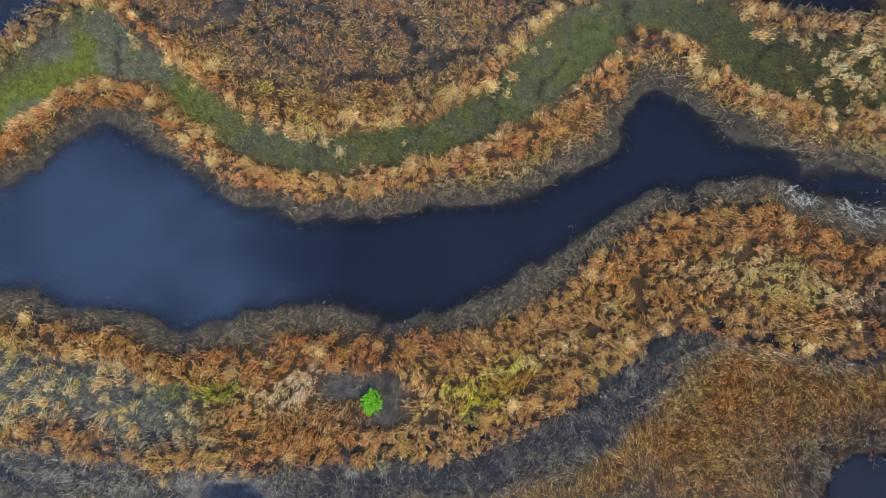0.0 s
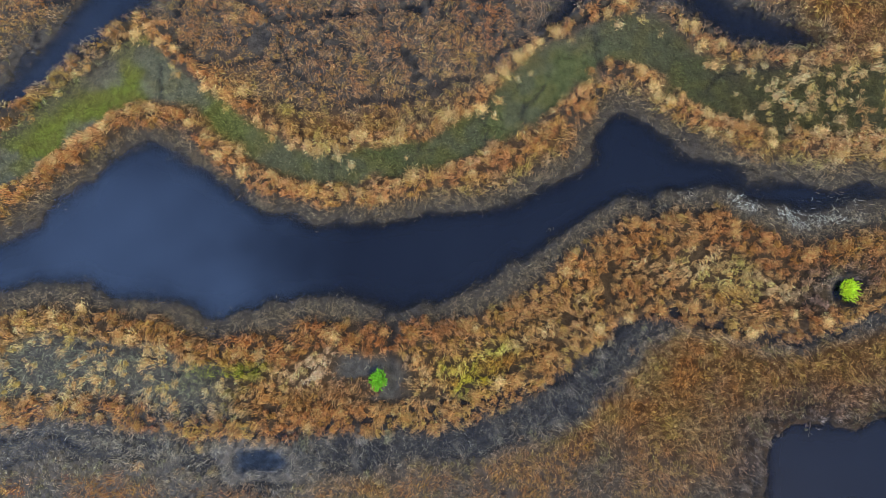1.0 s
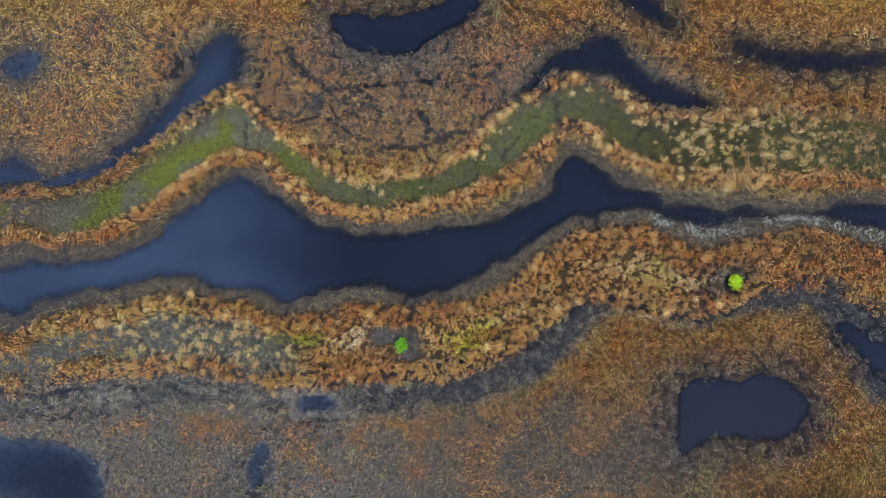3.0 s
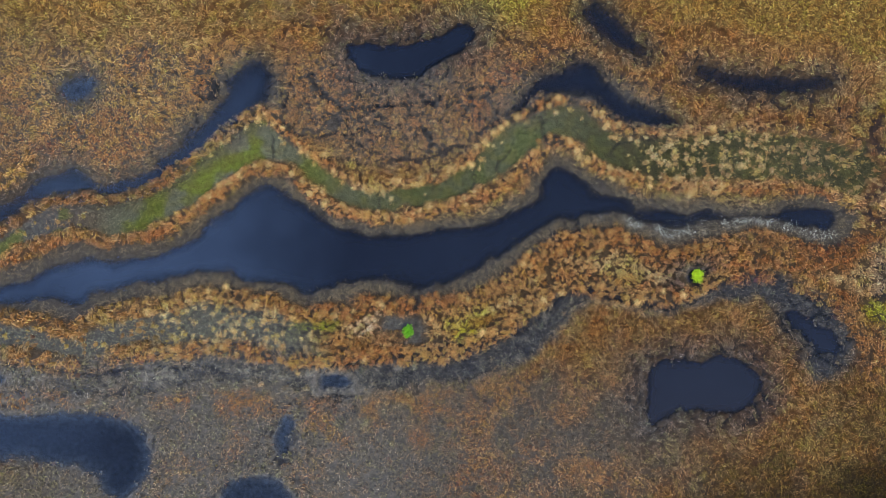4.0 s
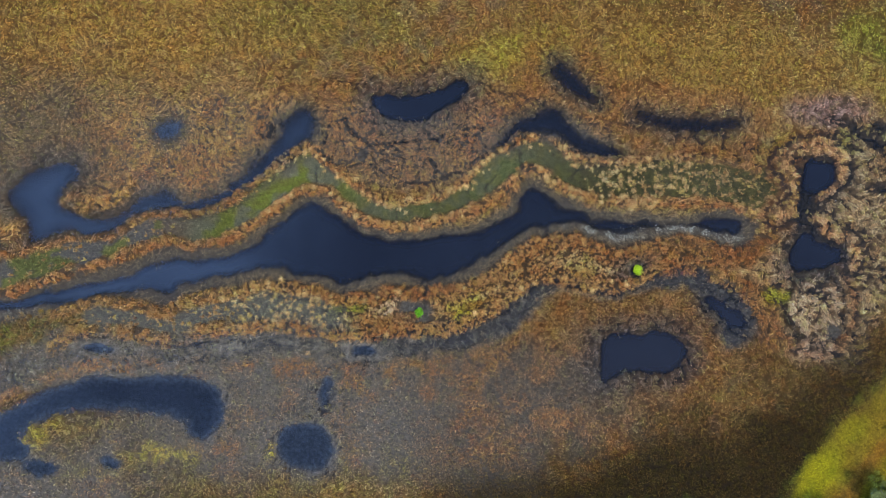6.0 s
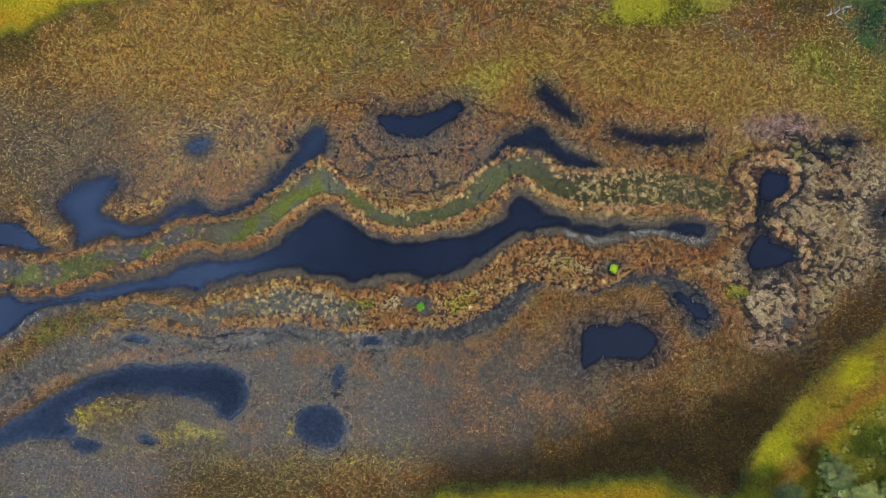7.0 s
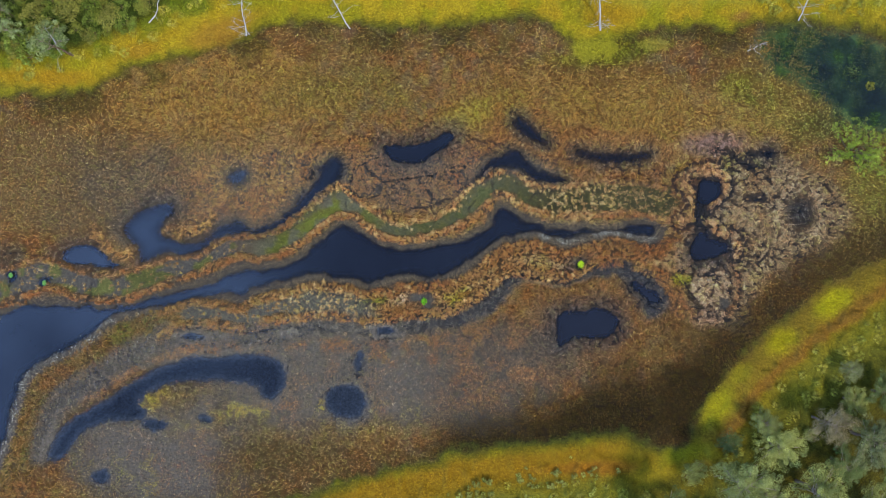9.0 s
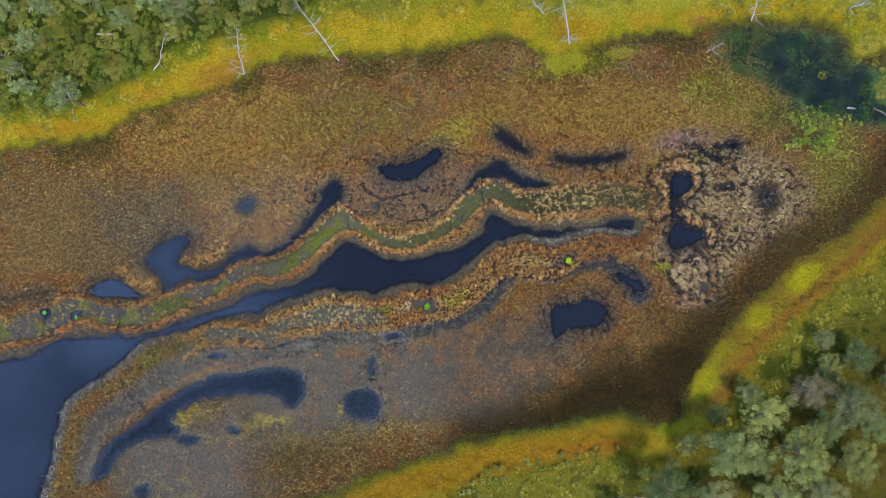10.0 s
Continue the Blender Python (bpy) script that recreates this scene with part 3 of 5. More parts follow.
# darker, browner sedge east of the grey field
lay(blob(11, -4.2, 9, 4.5, 15) * 0.6, lin(140, 98, 58), 0.9)
lay(blob(-8, -18, 16, 4, 10) * 0.5, lin(116, 92, 52), 0.8)
# grey wet litter over the southern field
grey_field = np.clip(blob(0, -10.0, 10.5, 4.0, 8) + blob(5.5, -7.2, 5.5, 2.6, 15) + blob(-11, -8.6, 10, 2.2, 10) + blob(-10, -12, 8, 3.2, 10) + blob(-20, -17.5, 7, 4.5), 0, 1) * (out_s > 0.8)
lay(grey_field, ASH, 0.62, 0.16, 0)
lay(grey_field * step(-3, 2, PX) * 0.45, lin(106, 82, 64), 0.8)
lay(grey_field * step(-2, 3, PX) * step(0.45, 0.6, fbm(PX, PY, 1.2, 271)) * 0.5, lin(158, 108, 58), 0.85)
field_clumps = step(0.44, 0.60, fbm(PX, PY, 2.6, 231)) * step(0.38, 0.55, small_n)
lay(grey_field * field_clumps * 0.5, RUST * 0.6 + OCHRE * 0.3, 0.9)
lay(grey_field * step(0.5, 0.62, fbm(PX, PY, 2.2, 241)) * step(0.4, 0.55, small_n) * (1 - step(-14, -11, PY)) * 0.7, lin(150, 134, 54), 0.9)

lay(blob(15.5, -11, 9, 3.6, 15) * 0.93, DARK, 0.85)
lay(blob(7, -13.9, 9, 2.0, 8) * 0.85, DARK * 1.25, 0.85)

# open grey mud with peach and rust clumps north of the moss lawn
mud = np.clip(blob(-2, 4.2, 10, 2.6, 5) + blob(-14, 2.5, 8, 3.0, 12), 0, 1)
lay(mud * 0.8, lin(156, 114, 78), 0.9)
lay(blob(-13, 3.6, 8, 3.4, 12) * 0.75, lin(182, 138, 80), 0.95)
lay(mud * step(0.5, 0.65, small_n) * 0.45, RUST * 1.1, 0.85)

lay(blob(9, 7.7, 7, 1.7) * 0.6, lin(182, 128, 74), 0.9)
# pale, cracked tussock ground in the east, with its rimmed pools and round island
east = 1 - step(-1.2, 0.6, in_east)
lay(east, lin(192, 156, 112), 0.95, 0.22, 1)
lay(east * step(0.5, 0.62, fbm(PX, PY, 1.3, 293)) * 0.5, lin(166, 122, 80))
lay(blob(18.6, 8.8, 2.6, 1.1, 10) * 0.8, lin(168, 128, 116), 0.9, 0.22, 1)
lay(np.clip(blob(20.4, 7.3, 1.3, 0.8, 40) + blob(21.6, 7.6, 0.9, 0.6), 0, 1) * step(0.35, 0.5, small_n) * 0.7, lin(152, 146, 64))
lay(east * ring(np.minimum(area(POND_GATE), area(POND_FORK)), -0.1, 0.1, 0.3, 0.55), lin(84, 70, 56), 0.6, 0.2, 0)
island = np.hypot((WX - 19.35) / 0.95, (WY + 1.65) / 1.1)
lay(1 - step(1.5, 1.75, island), lin(208, 166, 124), 1.05, 0.24, 1)
lay(ring(island, 1.4, 1.6, 1.7, 2.0) * step(0.3, 0.5, small_n), lin(84, 72, 62), 0.5, 0.2, 0)
lay(ring(island, 1.9, 2.1, 2.3, 2.7) * step(-5, -4, PY) * 0.8, lin(160, 104, 64), 1.0, 0.22, 1)
lay(blob(20.5, -2.8, 0.55, 0.7) * 0.9, lin(58, 52, 50), 0.35, 0.2, 2)
lay(blob(19.8, -4.0, 1.6, 0.5, 5) * 0.8, lin(204, 160, 124), 1.0, 0.22, 1)
lay(blob(16.8, 0.3, 0.8, 1.5, 10) * 0.9, lin(204, 160, 116), 1.05, 0.24, 1)
lay(ring(np.hypot(WX - 25.5, WY - 4.2), 1.2, 1.5, 1.9, 2.5), lin(206, 168, 124), 1.0, 0.22, 1)
lay(1 - step(0.7, 1.7, np.hypot((WX - 25.5) / 0.95, (WY - 4.2) / 1.15)), lin(92, 80, 66), 0.6, 0.2, 0)
lay(blob(27.6, 4.4, 1.6, 1.6) * 0.6, lin(178, 140, 96), 0.9)

# south bank: rust on the channel side, straw and ochre within
band_s = 1 - step(-0.25, 0.15, in_south)
lay(band_s, lin(170, 120, 68), 0.9, 0.24, 1)
lay(band_s * step(1.5, 4.5, PX), lin(158, 104, 58), 1.0, 0.24, 1)
lay(band_s * step(0.5, 0.62, fbm(PX, PY, 0.7, 251)) * 0.3 * (1 - step(2, 6, PX)), lin(116, 108, 46), 0.85)
lay(band_s * step(0.45, 0.7, small_n) * 0.45 * step(0.3, 0.9, np.minimum(d_s1, d_s2)), STRAW * 0.8)
lay(band_s * step(3, 6, PX) * (0.25 + 0.4 * (1 - step(0.3, 1.0, d_s2))), lin(164, 102, 58), 0.95)
lay(band_s * step(0.45, 0.95, np.minimum(d_s1, d_s2) + 0.35 * (small_n - 0.5)) * step(-3.5, -1.5, PX) * 0.7, lin(190, 150, 98), 0.95)
lay(band_s * (1 - step(-6.0, -3.8, PX)), lin(126, 122, 98), 0.7, 0.2, 2)
lay(band_s * blob(-2.2, -4.3, 1.9, 1.0, 8), lin(205, 160, 118), 1.0)
lay(band_s * blob(-5.0, -4.7, 1.2, 0.8) * step(0.45, 0.6, small_n), lin(120, 122, 40), 0.9)
lay(blob(1.4, -4.3, 1.0, 1.3, -20) * step(0.3, 0.5, small_n), lin(188, 172, 40), 0.95, 0.24, 1)
lay(blob(-6.0, -3.95, 2.0, 0.35, 2) * step(0.35, 0.5, small_n), lin(184, 158, 48), 0.95, 0.24, 1)
lay(blob(0.4, -4.0, 0.5, 0.4) * 0.7, YELLOW, 0.9)
lay(blob(6.8, -1.2, 0.8, 0.9) * 0.25, YELLOW * 0.9, 0.95)
lay(1 - step(0.3, 1.0, np.hypot(PX + 1.2, PY + 4.55)), GREY * 0.8, 0.08, 0.1, 2)
lay(1 - step(0.2, 0.8, np.hypot(PX + 1.9, PY + 4.35)), GREY * 0.9, 0.15, 0.1, 2)
lay(1 - step(0.2, 0.7, np.hypot(PX - 9.85, PY + 0.9)), GREY * 0.6, 0.10, 0.1, 2)
lay(blob(17.2, -1.3, 0.8, 0.5) * 0.8, LIME, 0.9)

# west bank, along the lake
lay(1 - step(-0.3, 0.3, d_bank), lin(132, 108, 64), 0.9, 0.24, 1)
lay((1 - step(-0.3, 0.2, d_bank)) * step(0.5, 0.6, small_n), lin(120, 112, 54), 1.0)
lay((1 - step(-0.3, 0.2, d_bank)) * step(0.55, 0.7, mid_n) * 0.7, RUST * 0.9)

# north bank: moss lawn between two rows, wet grey ooze with greener cushions
band_n = 1 - step(-0.3, 0.2, in_north)
lawn, lawn_fine = fbm(PX, PY, 0.9, 262), fbm(PX, PY, 0.3, 265, 2)
west_lawn, east_lawn = 1 - step(-8.0, -2.5, PX), step(2, 8, PX)
cushion = step(0.40, 0.64, lawn + 0.4 * (lawn_fine - 0.5)) * (1 - 0.8 * east_lawn)
lay(band_n, lin(124, 124, 96), 0.5, 0.08, 4)
lay(band_n * (1 - west_lawn) * 0.8, lin(92, 95, 64), 0.6, 0.09, 4)
lay(band_n * east_lawn, lin(78, 75, 50), 0.65, 0.09, 4)
lay(band_n * west_lawn * cushion * 0.85, lin(112, 122, 34), 1.0, 0.13, 4)
lay(band_n * (1 - west_lawn) * cushion * 0.5, lin(90, 100, 44), 0.95, 0.12, 4)
lay(band_n * step(0.5, 0.62, lawn_fine) * 0.35, lin(112, 104, 56), 0.9, 0.12, 4)
lay(band_n * (1 - step(-16, -13, PX)), GREY * 0.75, 0.6, 0.15, 2)
lay(band_n * (1 - step(-16, -13, PX)) * step(0.52, 0.6, lawn), lin(112, 116, 62), 0.8, 0.10, 4)

moss_tint = tint.copy()

# wet fringes with thin grey litter
north_side = step(0.0, 0.6, d_s1 - d_n1) * step(-13, -11, PX)
lay(1 - step(0.3 - 0.18 * north_side, 0.8 - 0.3 * north_side, d_channel), lin(120, 102, 79), 0.95, 0.16, 2)
lay(ring(d_slough, 0.4, 0.9, 1.2, 1.8) * 0.4, RUST * 1.1)
lay((1 - step(-0.1, 1.4, d_pond)) * 0.7 * step(0.9, 1.4, d_gentle), lin(104, 96, 92), 0.65, 0.18)
lay((1 - step(0.0, 1.0, d_gentle)) * 0.8, ASH, 0.9, 0.16, 0)
lay((1 - step(-0.1, 1.0, d_slough)) * 0.7, lin(120, 104, 86), 0.8, 0.18, 0)
d_wet = d_wet - 0.3 * (1 - step(3.0, 5.0, PX))
lay((1 - step(-0.45, 0.35, d_wet)) * (PX > -11.5), lin(140, 127, 108), 0.85, 0.16, 2)
lay((1 - step(-0.45, 0.35, d_wet)) * (PX <= -11.5), lin(122, 110, 94), 0.75, 0.16, 0)
lay((1 - step(-0.45, 0.35, d_wet)) * step(-6, 0, PX), lin(108, 99, 88), 0.7, 0.16, 2)
lay(ring(area(POND_WEST), 0.3, 0.55, 0.8, 1.3) * step(-0.3, 0.3, PY + 12.6 - 0.42 * (PX + 22)) * step(0.3, 0.42, small_n), lin(158, 112, 66), 0.9, 0.2, 0)
south_side = (PY < -4 + 0.30 * PX) & (PX < 7) & (out_s > 1)
lay(ring(d_wet, 0.25, 0.5, 0.9, 1.7) * step(0.40, 0.55, small_n) * south_side * 0.7, lin(150, 100, 50), 0.95, 0.2, 0)
for x, y, rx, ry, turn in ((-9.5, -9.0, 1.2, 0.7, 10), (-4.6, -7.9, 1.0, 0.5, 25), (-10.6, -13.0, 1.6, 0.5, 12), (-0.4, -8.7, 0.7, 0.6, 0), (2.2, -10.2, 1.3, 1.0, 0), (-7.8, -8.4, 1.5, 0.5, 10)):
    lay(blob(x, y, rx, ry, turn) * step(0.42, 0.56, small_n) * 0.65, lin(150, 98, 50), 0.95)
lay(np.clip(blob(-21, -13.2, 2.6, 1.1, 20) + blob(-7.5, -12.9, 0.9, 0.6) + blob(-14, -13.6, 2, 0.6, 5), 0, 1) * step(0.42, 0.56, small_n) * 0.85, lin(190, 160, 62), 0.95)
open_pool = (1 - step(-0.9, 0.1, d_reed)) * step(23.5, 26.5, PX + 1.2 * (mid_n - 0.5))
lay((1 - step(-1.0, 1.2, d_reed)) * 0.9, lin(66, 92, 52), 1.0, 0.14, 2)
lay(open_pool * (1 - step(0.5, 0.64, fbm(PX, PY, 1.4, 213))), lin(58, 84, 48), 0.12, 0.1, 2)
lay((1 - step(-0.6, 0.8, d_reed)) * step(0.34, 0.52, fbm(PX, PY, 1.1, 201) + 0.12 * (1 - step(22, 27, PX))) * (1 - step(24, 28, PX)), lin(120, 96, 52), 0.75, 0.2, 0)
lay(np.clip(blob(20.6, 17.6, 0.9, 1.4, 15) + blob(21.6, 16.2, 0.9, 0.6), 0, 1) * 0.8, lin(176, 128, 62), 0.9, 0.2, 0)
lay(blob(21.4, 12.5, 1.5, 1.0, 10) * step(0.36, 0.5, small_n) * 0.8, lin(142, 140, 54), 0.9)
lay((1 - step(-0.3, 1.0, d_reed)) * step(0.62, 0.7, fbm(PX, PY, 1.4, 211)), lin(70, 96, 30), 0.8, 0.2, 0)
lay(blob(31.0, 7.0, 2.6, 3.4, 10) * 0.7, lin(154, 142, 64), 0.9, 0.22, 0)
lay(blob(26.5, 10.8, 2.4, 1.4, 20) * 0.6, lin(128, 130, 62), 0.75, 0.2)
lay(blob(28.5, 14.6, 1.4, 1.0, 20) * 0.7, lin(104, 112, 40), 0.8, 0.2, 0)

lay(band_n * mossy * step(0.05, 0.35, d_water), moss_tint)

# tussock rows
patch = fbm(PX, PY, 1.6, 191)
rusty = step(0.35, 0.65, patch)[..., None]
row = (1 - step(0.17, 0.35, d_n1)) * step(0.2, 0.35, small_n)
side = np.clip(step(-0.12, 0.12, in_north)[..., None] * 0.85 + 0.25 * (rusty - 0.4), 0, 1)
lay(row, lin(188, 134, 84) * (1 - side) + RUST * 1.2 * side, 1.1, 0.28, 1)
row = (1 - step(0.11, 0.28, d_n2)) * step(0.22, 0.36, small_n)
lay(row, lin(178, 130, 84) * (1 - rusty * 0.6) + RUST * 1.2 * rusty * 0.6, 0.95, 0.26, 1)
for line in (RIDGE_WEST, SPIT_WEST):
    lay((1 - step(0.2, 0.5, to_line(line))) * step(0.2, 0.34, small_n), lin(196, 142, 84), 1.05, 0.26, 1)
row = (1 - step(0.22, 0.46, d_s1)) * step(0.15, 0.3, small_n)
tawny = (1 - step(-11, -6, PX))[..., None]
lay(row, (lin(152, 96, 54) * (1 - tawny) + lin(168, 122, 74) * tawny) * (1 - rusty * 0.25) + OCHRE * rusty * 0.25, 1.0, 0.26, 1)
row = (1 - step(0.24, 0.5, d_s2)) * step(0.22, 0.38, small_n)
lay(row, (lin(156, 104, 60) * (1 - tawny) + lin(168, 122, 74) * tawny) * (1 - rusty * 0.4) + OCHRE * rusty * 0.4, 1.05, 0.25, 1)
lay((1 - step(0.2, 0.45, d_ridge)) * step(0.2, 0.34, small_n), lin(226, 166, 112) * (1 - rusty * 0.35) + lin(190, 118, 66) * rusty * 0.35, 1.2, 0.26, 1)
lay(ring(d_ridge, 0.35, 0.5, 0.7, 1.0) * (1 - east) * 0.6, RUST)
# shadow line beside the ridges, painted as thinner growth on darkened soil
ridge_shadow = ring(d_ridge + 0.3 * (small_n - 0.5), 0.36, 0.46, 0.62, 0.85)
# white bleached stalks on the shores that face north-west
gy, gx = np.gradient(d_channel, GY, GX)
faces = np.maximum(step(0.2, 0.8, gx * -0.3 - gy * 0.9) * step(5.0, 6.5, PX), step(0.2, 0.8, gx * 0.9 - gy * 0.3) * step(20, 23, -PX))
bleach = (1 - step(0.1, 0.35 + 0.2 * step(20, 23, -PX), d_channel)) * faces
lay(bleach * np.where(PX < -20, step(0.2, 0.34, small_n), step(0.38, 0.52, small_n)), WHITE * 0.66, 1.1, 0.16, 2)

# separate tussocks over wet or mossy ground: how likely, and their tint
dots = np.zeros(PX.shape)
dots = np.maximum(dots, band_n * step(5.5, 8.0, PX) * 0.64)
dots = np.maximum(dots, band_n * (1 - step(-15.5, -12.5, PX)) * 0.22)
dots = np.maximum(dots, band_n * (1 - step(0.3, 0.7, d_n2)) * 0.22)
dots = np.maximum(dots, band_s * (1 - step(-6.5, -3.8, PX)) * 0.42)
dots = np.maximum(dots, (1 - step(-0.3, 0.2, d_bank)) * 0.9)
wet_strip = 1 - step(-0.45, 0.25, d_wet)
dots = np.maximum(dots, wet_strip * 0.12)
dots = np.where((d_water < 0.1) | (d_out < 0.5), 0, dots)
warm = fbm(PX, PY, 1.2, 221)[..., None]
dot_tint = lin(214, 172, 116) * (1 - warm) + lin(186, 140, 82) * warm
dot_tint = dot_tint + (lin(190, 146, 96) - dot_tint) * (0.7 * step(5, 8, PX) * band_n)[..., None]
far_bank = (1 - step(-0.3, 0.3, d_bank))[..., None]
dot_tint = dot_tint * (1 - wet_strip[..., None])  + lin(112, 102, 88) * wet_strip[..., None]
dot_tint = dot_tint * (1 - far_bank * 0.75) + (OCHRE * 0.68 * (1 - warm) + RUST * 0.75 * warm) * far_bank * 0.75

thick = thick * step(0.01, 0.09, d_trail) * (0.15 + 0.85 * step(0.1, 0.45, d_ditch + 0.35 * (small_n - 0.5))) * (1 - 0.75 * ridge_shadow)
# dark wet runs that split the mud into cells
split_zone = np.clip(blob(-2, 4.6, 9, 2.4, 5) + 0.9 * blob(-3, 6.6, 4.5, 2.2) + (1 - step(-0.6, 0.6, in_east)) + 0.8 * blob(-12, 3.2, 6, 2.4, 12)
                     + blob(16.5, 6.4, 4, 0.9) + (1 - step(0.2, 1.3, np.minimum(d_slough, d_pond))), 0, 1) * step(0.0, 0.4, d_out - 0.4)
fine_zone = (PX < 11) & (PX > -11)
runs = (1 - step(0.02, 0.055, cell_edges(PX, PY, 0.62, 19))) * fine_zone + (1 - step(0.04, 0.15, cell_edges(PX, PY, 0.85, 39))) * (PX >= 11) * step(0.38, 0.52, fbm(PX, PY, 1.7, 291) + 0.12)
runs = np.maximum(runs, (1 - step(0.02, 0.06, cell_edges(PX, PY, 0.42, 29))) * step(0.5, 0.6, fbm(PX, PY, 2.1, 295)) * 0.8)
runs = runs * split_zone * (1 - band_n * mossy) * step(1.2, 1.6, np.hypot(PX - 25.5, PY - 4.2))
thick = thick * (1 - 0.8 * runs)
d_row = np.minimum(np.minimum(d_n1, d_n2), np.minimum(d_s1, d_s2))
lay((1 - step(-0.6, 0.3, d_shallow)) * 0.7 * (d_water > -0.15) * step(0.2, 0.5, d_row) * step(0.3, 0.8, d_gentle), lin(104, 92, 76), 0.7, 0.16, 0)
stand = step(-0.45, 0.1, np.where(d_channel < 0.5, d_channel, 1.6 * d_water)) ** 1.5
thick = np.where((d_water < 0) & (d_row > 0.3), np.minimum(thick, 0.35) * stand, thick)
thick = np.where((d_shelf < 0.5) & (d_row > 0.3), np.minimum(thick, 0.9 * step(-0.35, 0.3, d_shelf + 0.6 * (small_n - 0.5))), thick)

# yellow fringe, meadow and wood floor round the fen
lay(ring(out_n, -0.5, 0.2, 0.9, 2.6) * step(0.35, 0.6, mid_n) * 0.65, lin(92, 86, 36))
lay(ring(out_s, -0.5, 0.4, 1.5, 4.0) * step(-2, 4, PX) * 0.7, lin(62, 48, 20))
lay(1 - step(-0.3, 0.5, d_out), SHADE * 0.9, 0.95, 0.2, 3)
lay((1 - step(-1.1, 0.2, d_out)) * (0.35 + 0.65 * step(-0.9, -0.2, -out_n)), GOLD, 1.0, 0.12, 3)
lay(1 - step(-1.6, -0.5, out_s), GOLD, 1.0, 0.12, 3)
lay(ring(-d_out, 0.3, 1.0, 2.2, 3.2) * step(0.4, 0.65, mid_n) * 0.4, AMBER, 1.0)
lay(ring(-d_out, 0.1, 0.6, 2.6, 3.4) * step(0.45, 0.7, fbm(PX, PY, 1.3, 181)) * 0.7, LIME * 0.85, 1.0)
lay(1 - step(-4.2, -2.4, d_out), MEADOW, 1.0, 0.14, 3)
lay((1 - step(-4.0, -2.6, d_out)) * step(0.5, 0.7, mid_n) * 0.6, LIME * 0.9)
# wood floor and its edge: tree shade painted into the dark grass colours
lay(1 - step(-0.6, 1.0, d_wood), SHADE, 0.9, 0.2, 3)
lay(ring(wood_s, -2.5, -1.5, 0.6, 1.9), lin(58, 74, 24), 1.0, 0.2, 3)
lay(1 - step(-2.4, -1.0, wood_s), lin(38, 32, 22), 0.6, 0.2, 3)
lay(ring(wood_n, -0.3, 0.2, 0.9, 2.0) * step(0.4, 0.6, fbm(PX, PY, 1.6, 183)) * 0.7, lin(112, 130, 30), 1.0, 0.14, 3)
lay((1 - step(-2.6, -1.2, d_out)) * blob(24, 20, 18, 3.5) * 0.7, lin(176, 172, 56), 1.0, 0.14, 3)
lay(ring(-out_s, 0.5, 1.2, 2.6, 3.6) * (1 - step(12, 16, PX)) * 0.75, lin(180, 122, 26), 1.0)
lay((1 - step(-3.2, -2.2, out_s)) * 0.6, lin(124, 116, 34), 1.0)
lay(ring(-out_s, 0.0, 0.6, 3, 4) * 0.45, lin(140, 118, 24), 1.0)
lay(blob(9.3, 14.8, 3.4, 1.3, 10) * step(0.34, 0.52, mid_n + 0.3 * (small_n - 0.5)) * 0.9, lin(164, 156, 38), 1.0, 0.14, 3)
lay(blob(13.6, 15.6, 2.2, 0.6, 12) * 0.6, lin(150, 148, 40), 1.0, 0.14, 3)
lay(np.clip(blob(34.8, 13.0, 1.0, 1.3) + blob(33.6, 16.6, 1.6, 1.0, 20), 0, 1) * 0.95, lin(172, 162, 56), 1.0, 0.14, 3)
lay((1 - step(-0.4, 0.6, out_s)) * step(18.5, 20.5, PX) * (1 - step(1.6, 2.6, -out_s)) * 0.6, lin(136, 108, 38), 0.95, 0.14, 3)
streak = to_line([(35, 2.4), (32.5, -0.4), (29.6, -2.8), (26.5, -5.5), (23.2, -8.9), (21.1, -13.0)])
lay((1 - step(0.15, 0.75, streak)) * 0.75, lin(146, 98, 40), 0.9)
for x, y, rx, ry, turn, colour, k in ((28.2, -2.2, 1.8, 0.8, 40, lin(176, 166, 24), 1.0), (24.7, -5.2, 1.3, 1.0, 50, lin(170, 156, 24), 1.0), (22.2, -7.8, 1.2, 0.8, 55, lin(152, 138, 30), 0.9),
                                      (20.6, -10.3, 2.3, 1.0, 60, lin(166, 156, 28), 1.0), (18.5, -14.0, 2.5, 0.7, 20, LIME, 0.7),
                                      (20.0, 18.2, 1.2, 0.5, 0, RUST, 0.6),
                                      (12, -15.4, 4, 0.6, 8, lin(170, 110, 30), 0.7), (-17.5, 14.0, 3.2, 1.0, 28, lin(176, 128, 44), 0.75), (-23.5, 11.9, 2.0, 0.6, 22, lin(178, 134, 40), 0.6),
                                      (-30, 9.4, 4, 0.7, 5, AMBER, 0.7), (9.8, 17.4, 2.2, 1.2, 0, AMBER, 0.6)):
    lay(blob(x, y, rx, ry, turn) * k, colour, 1.0, 0.12, 3)

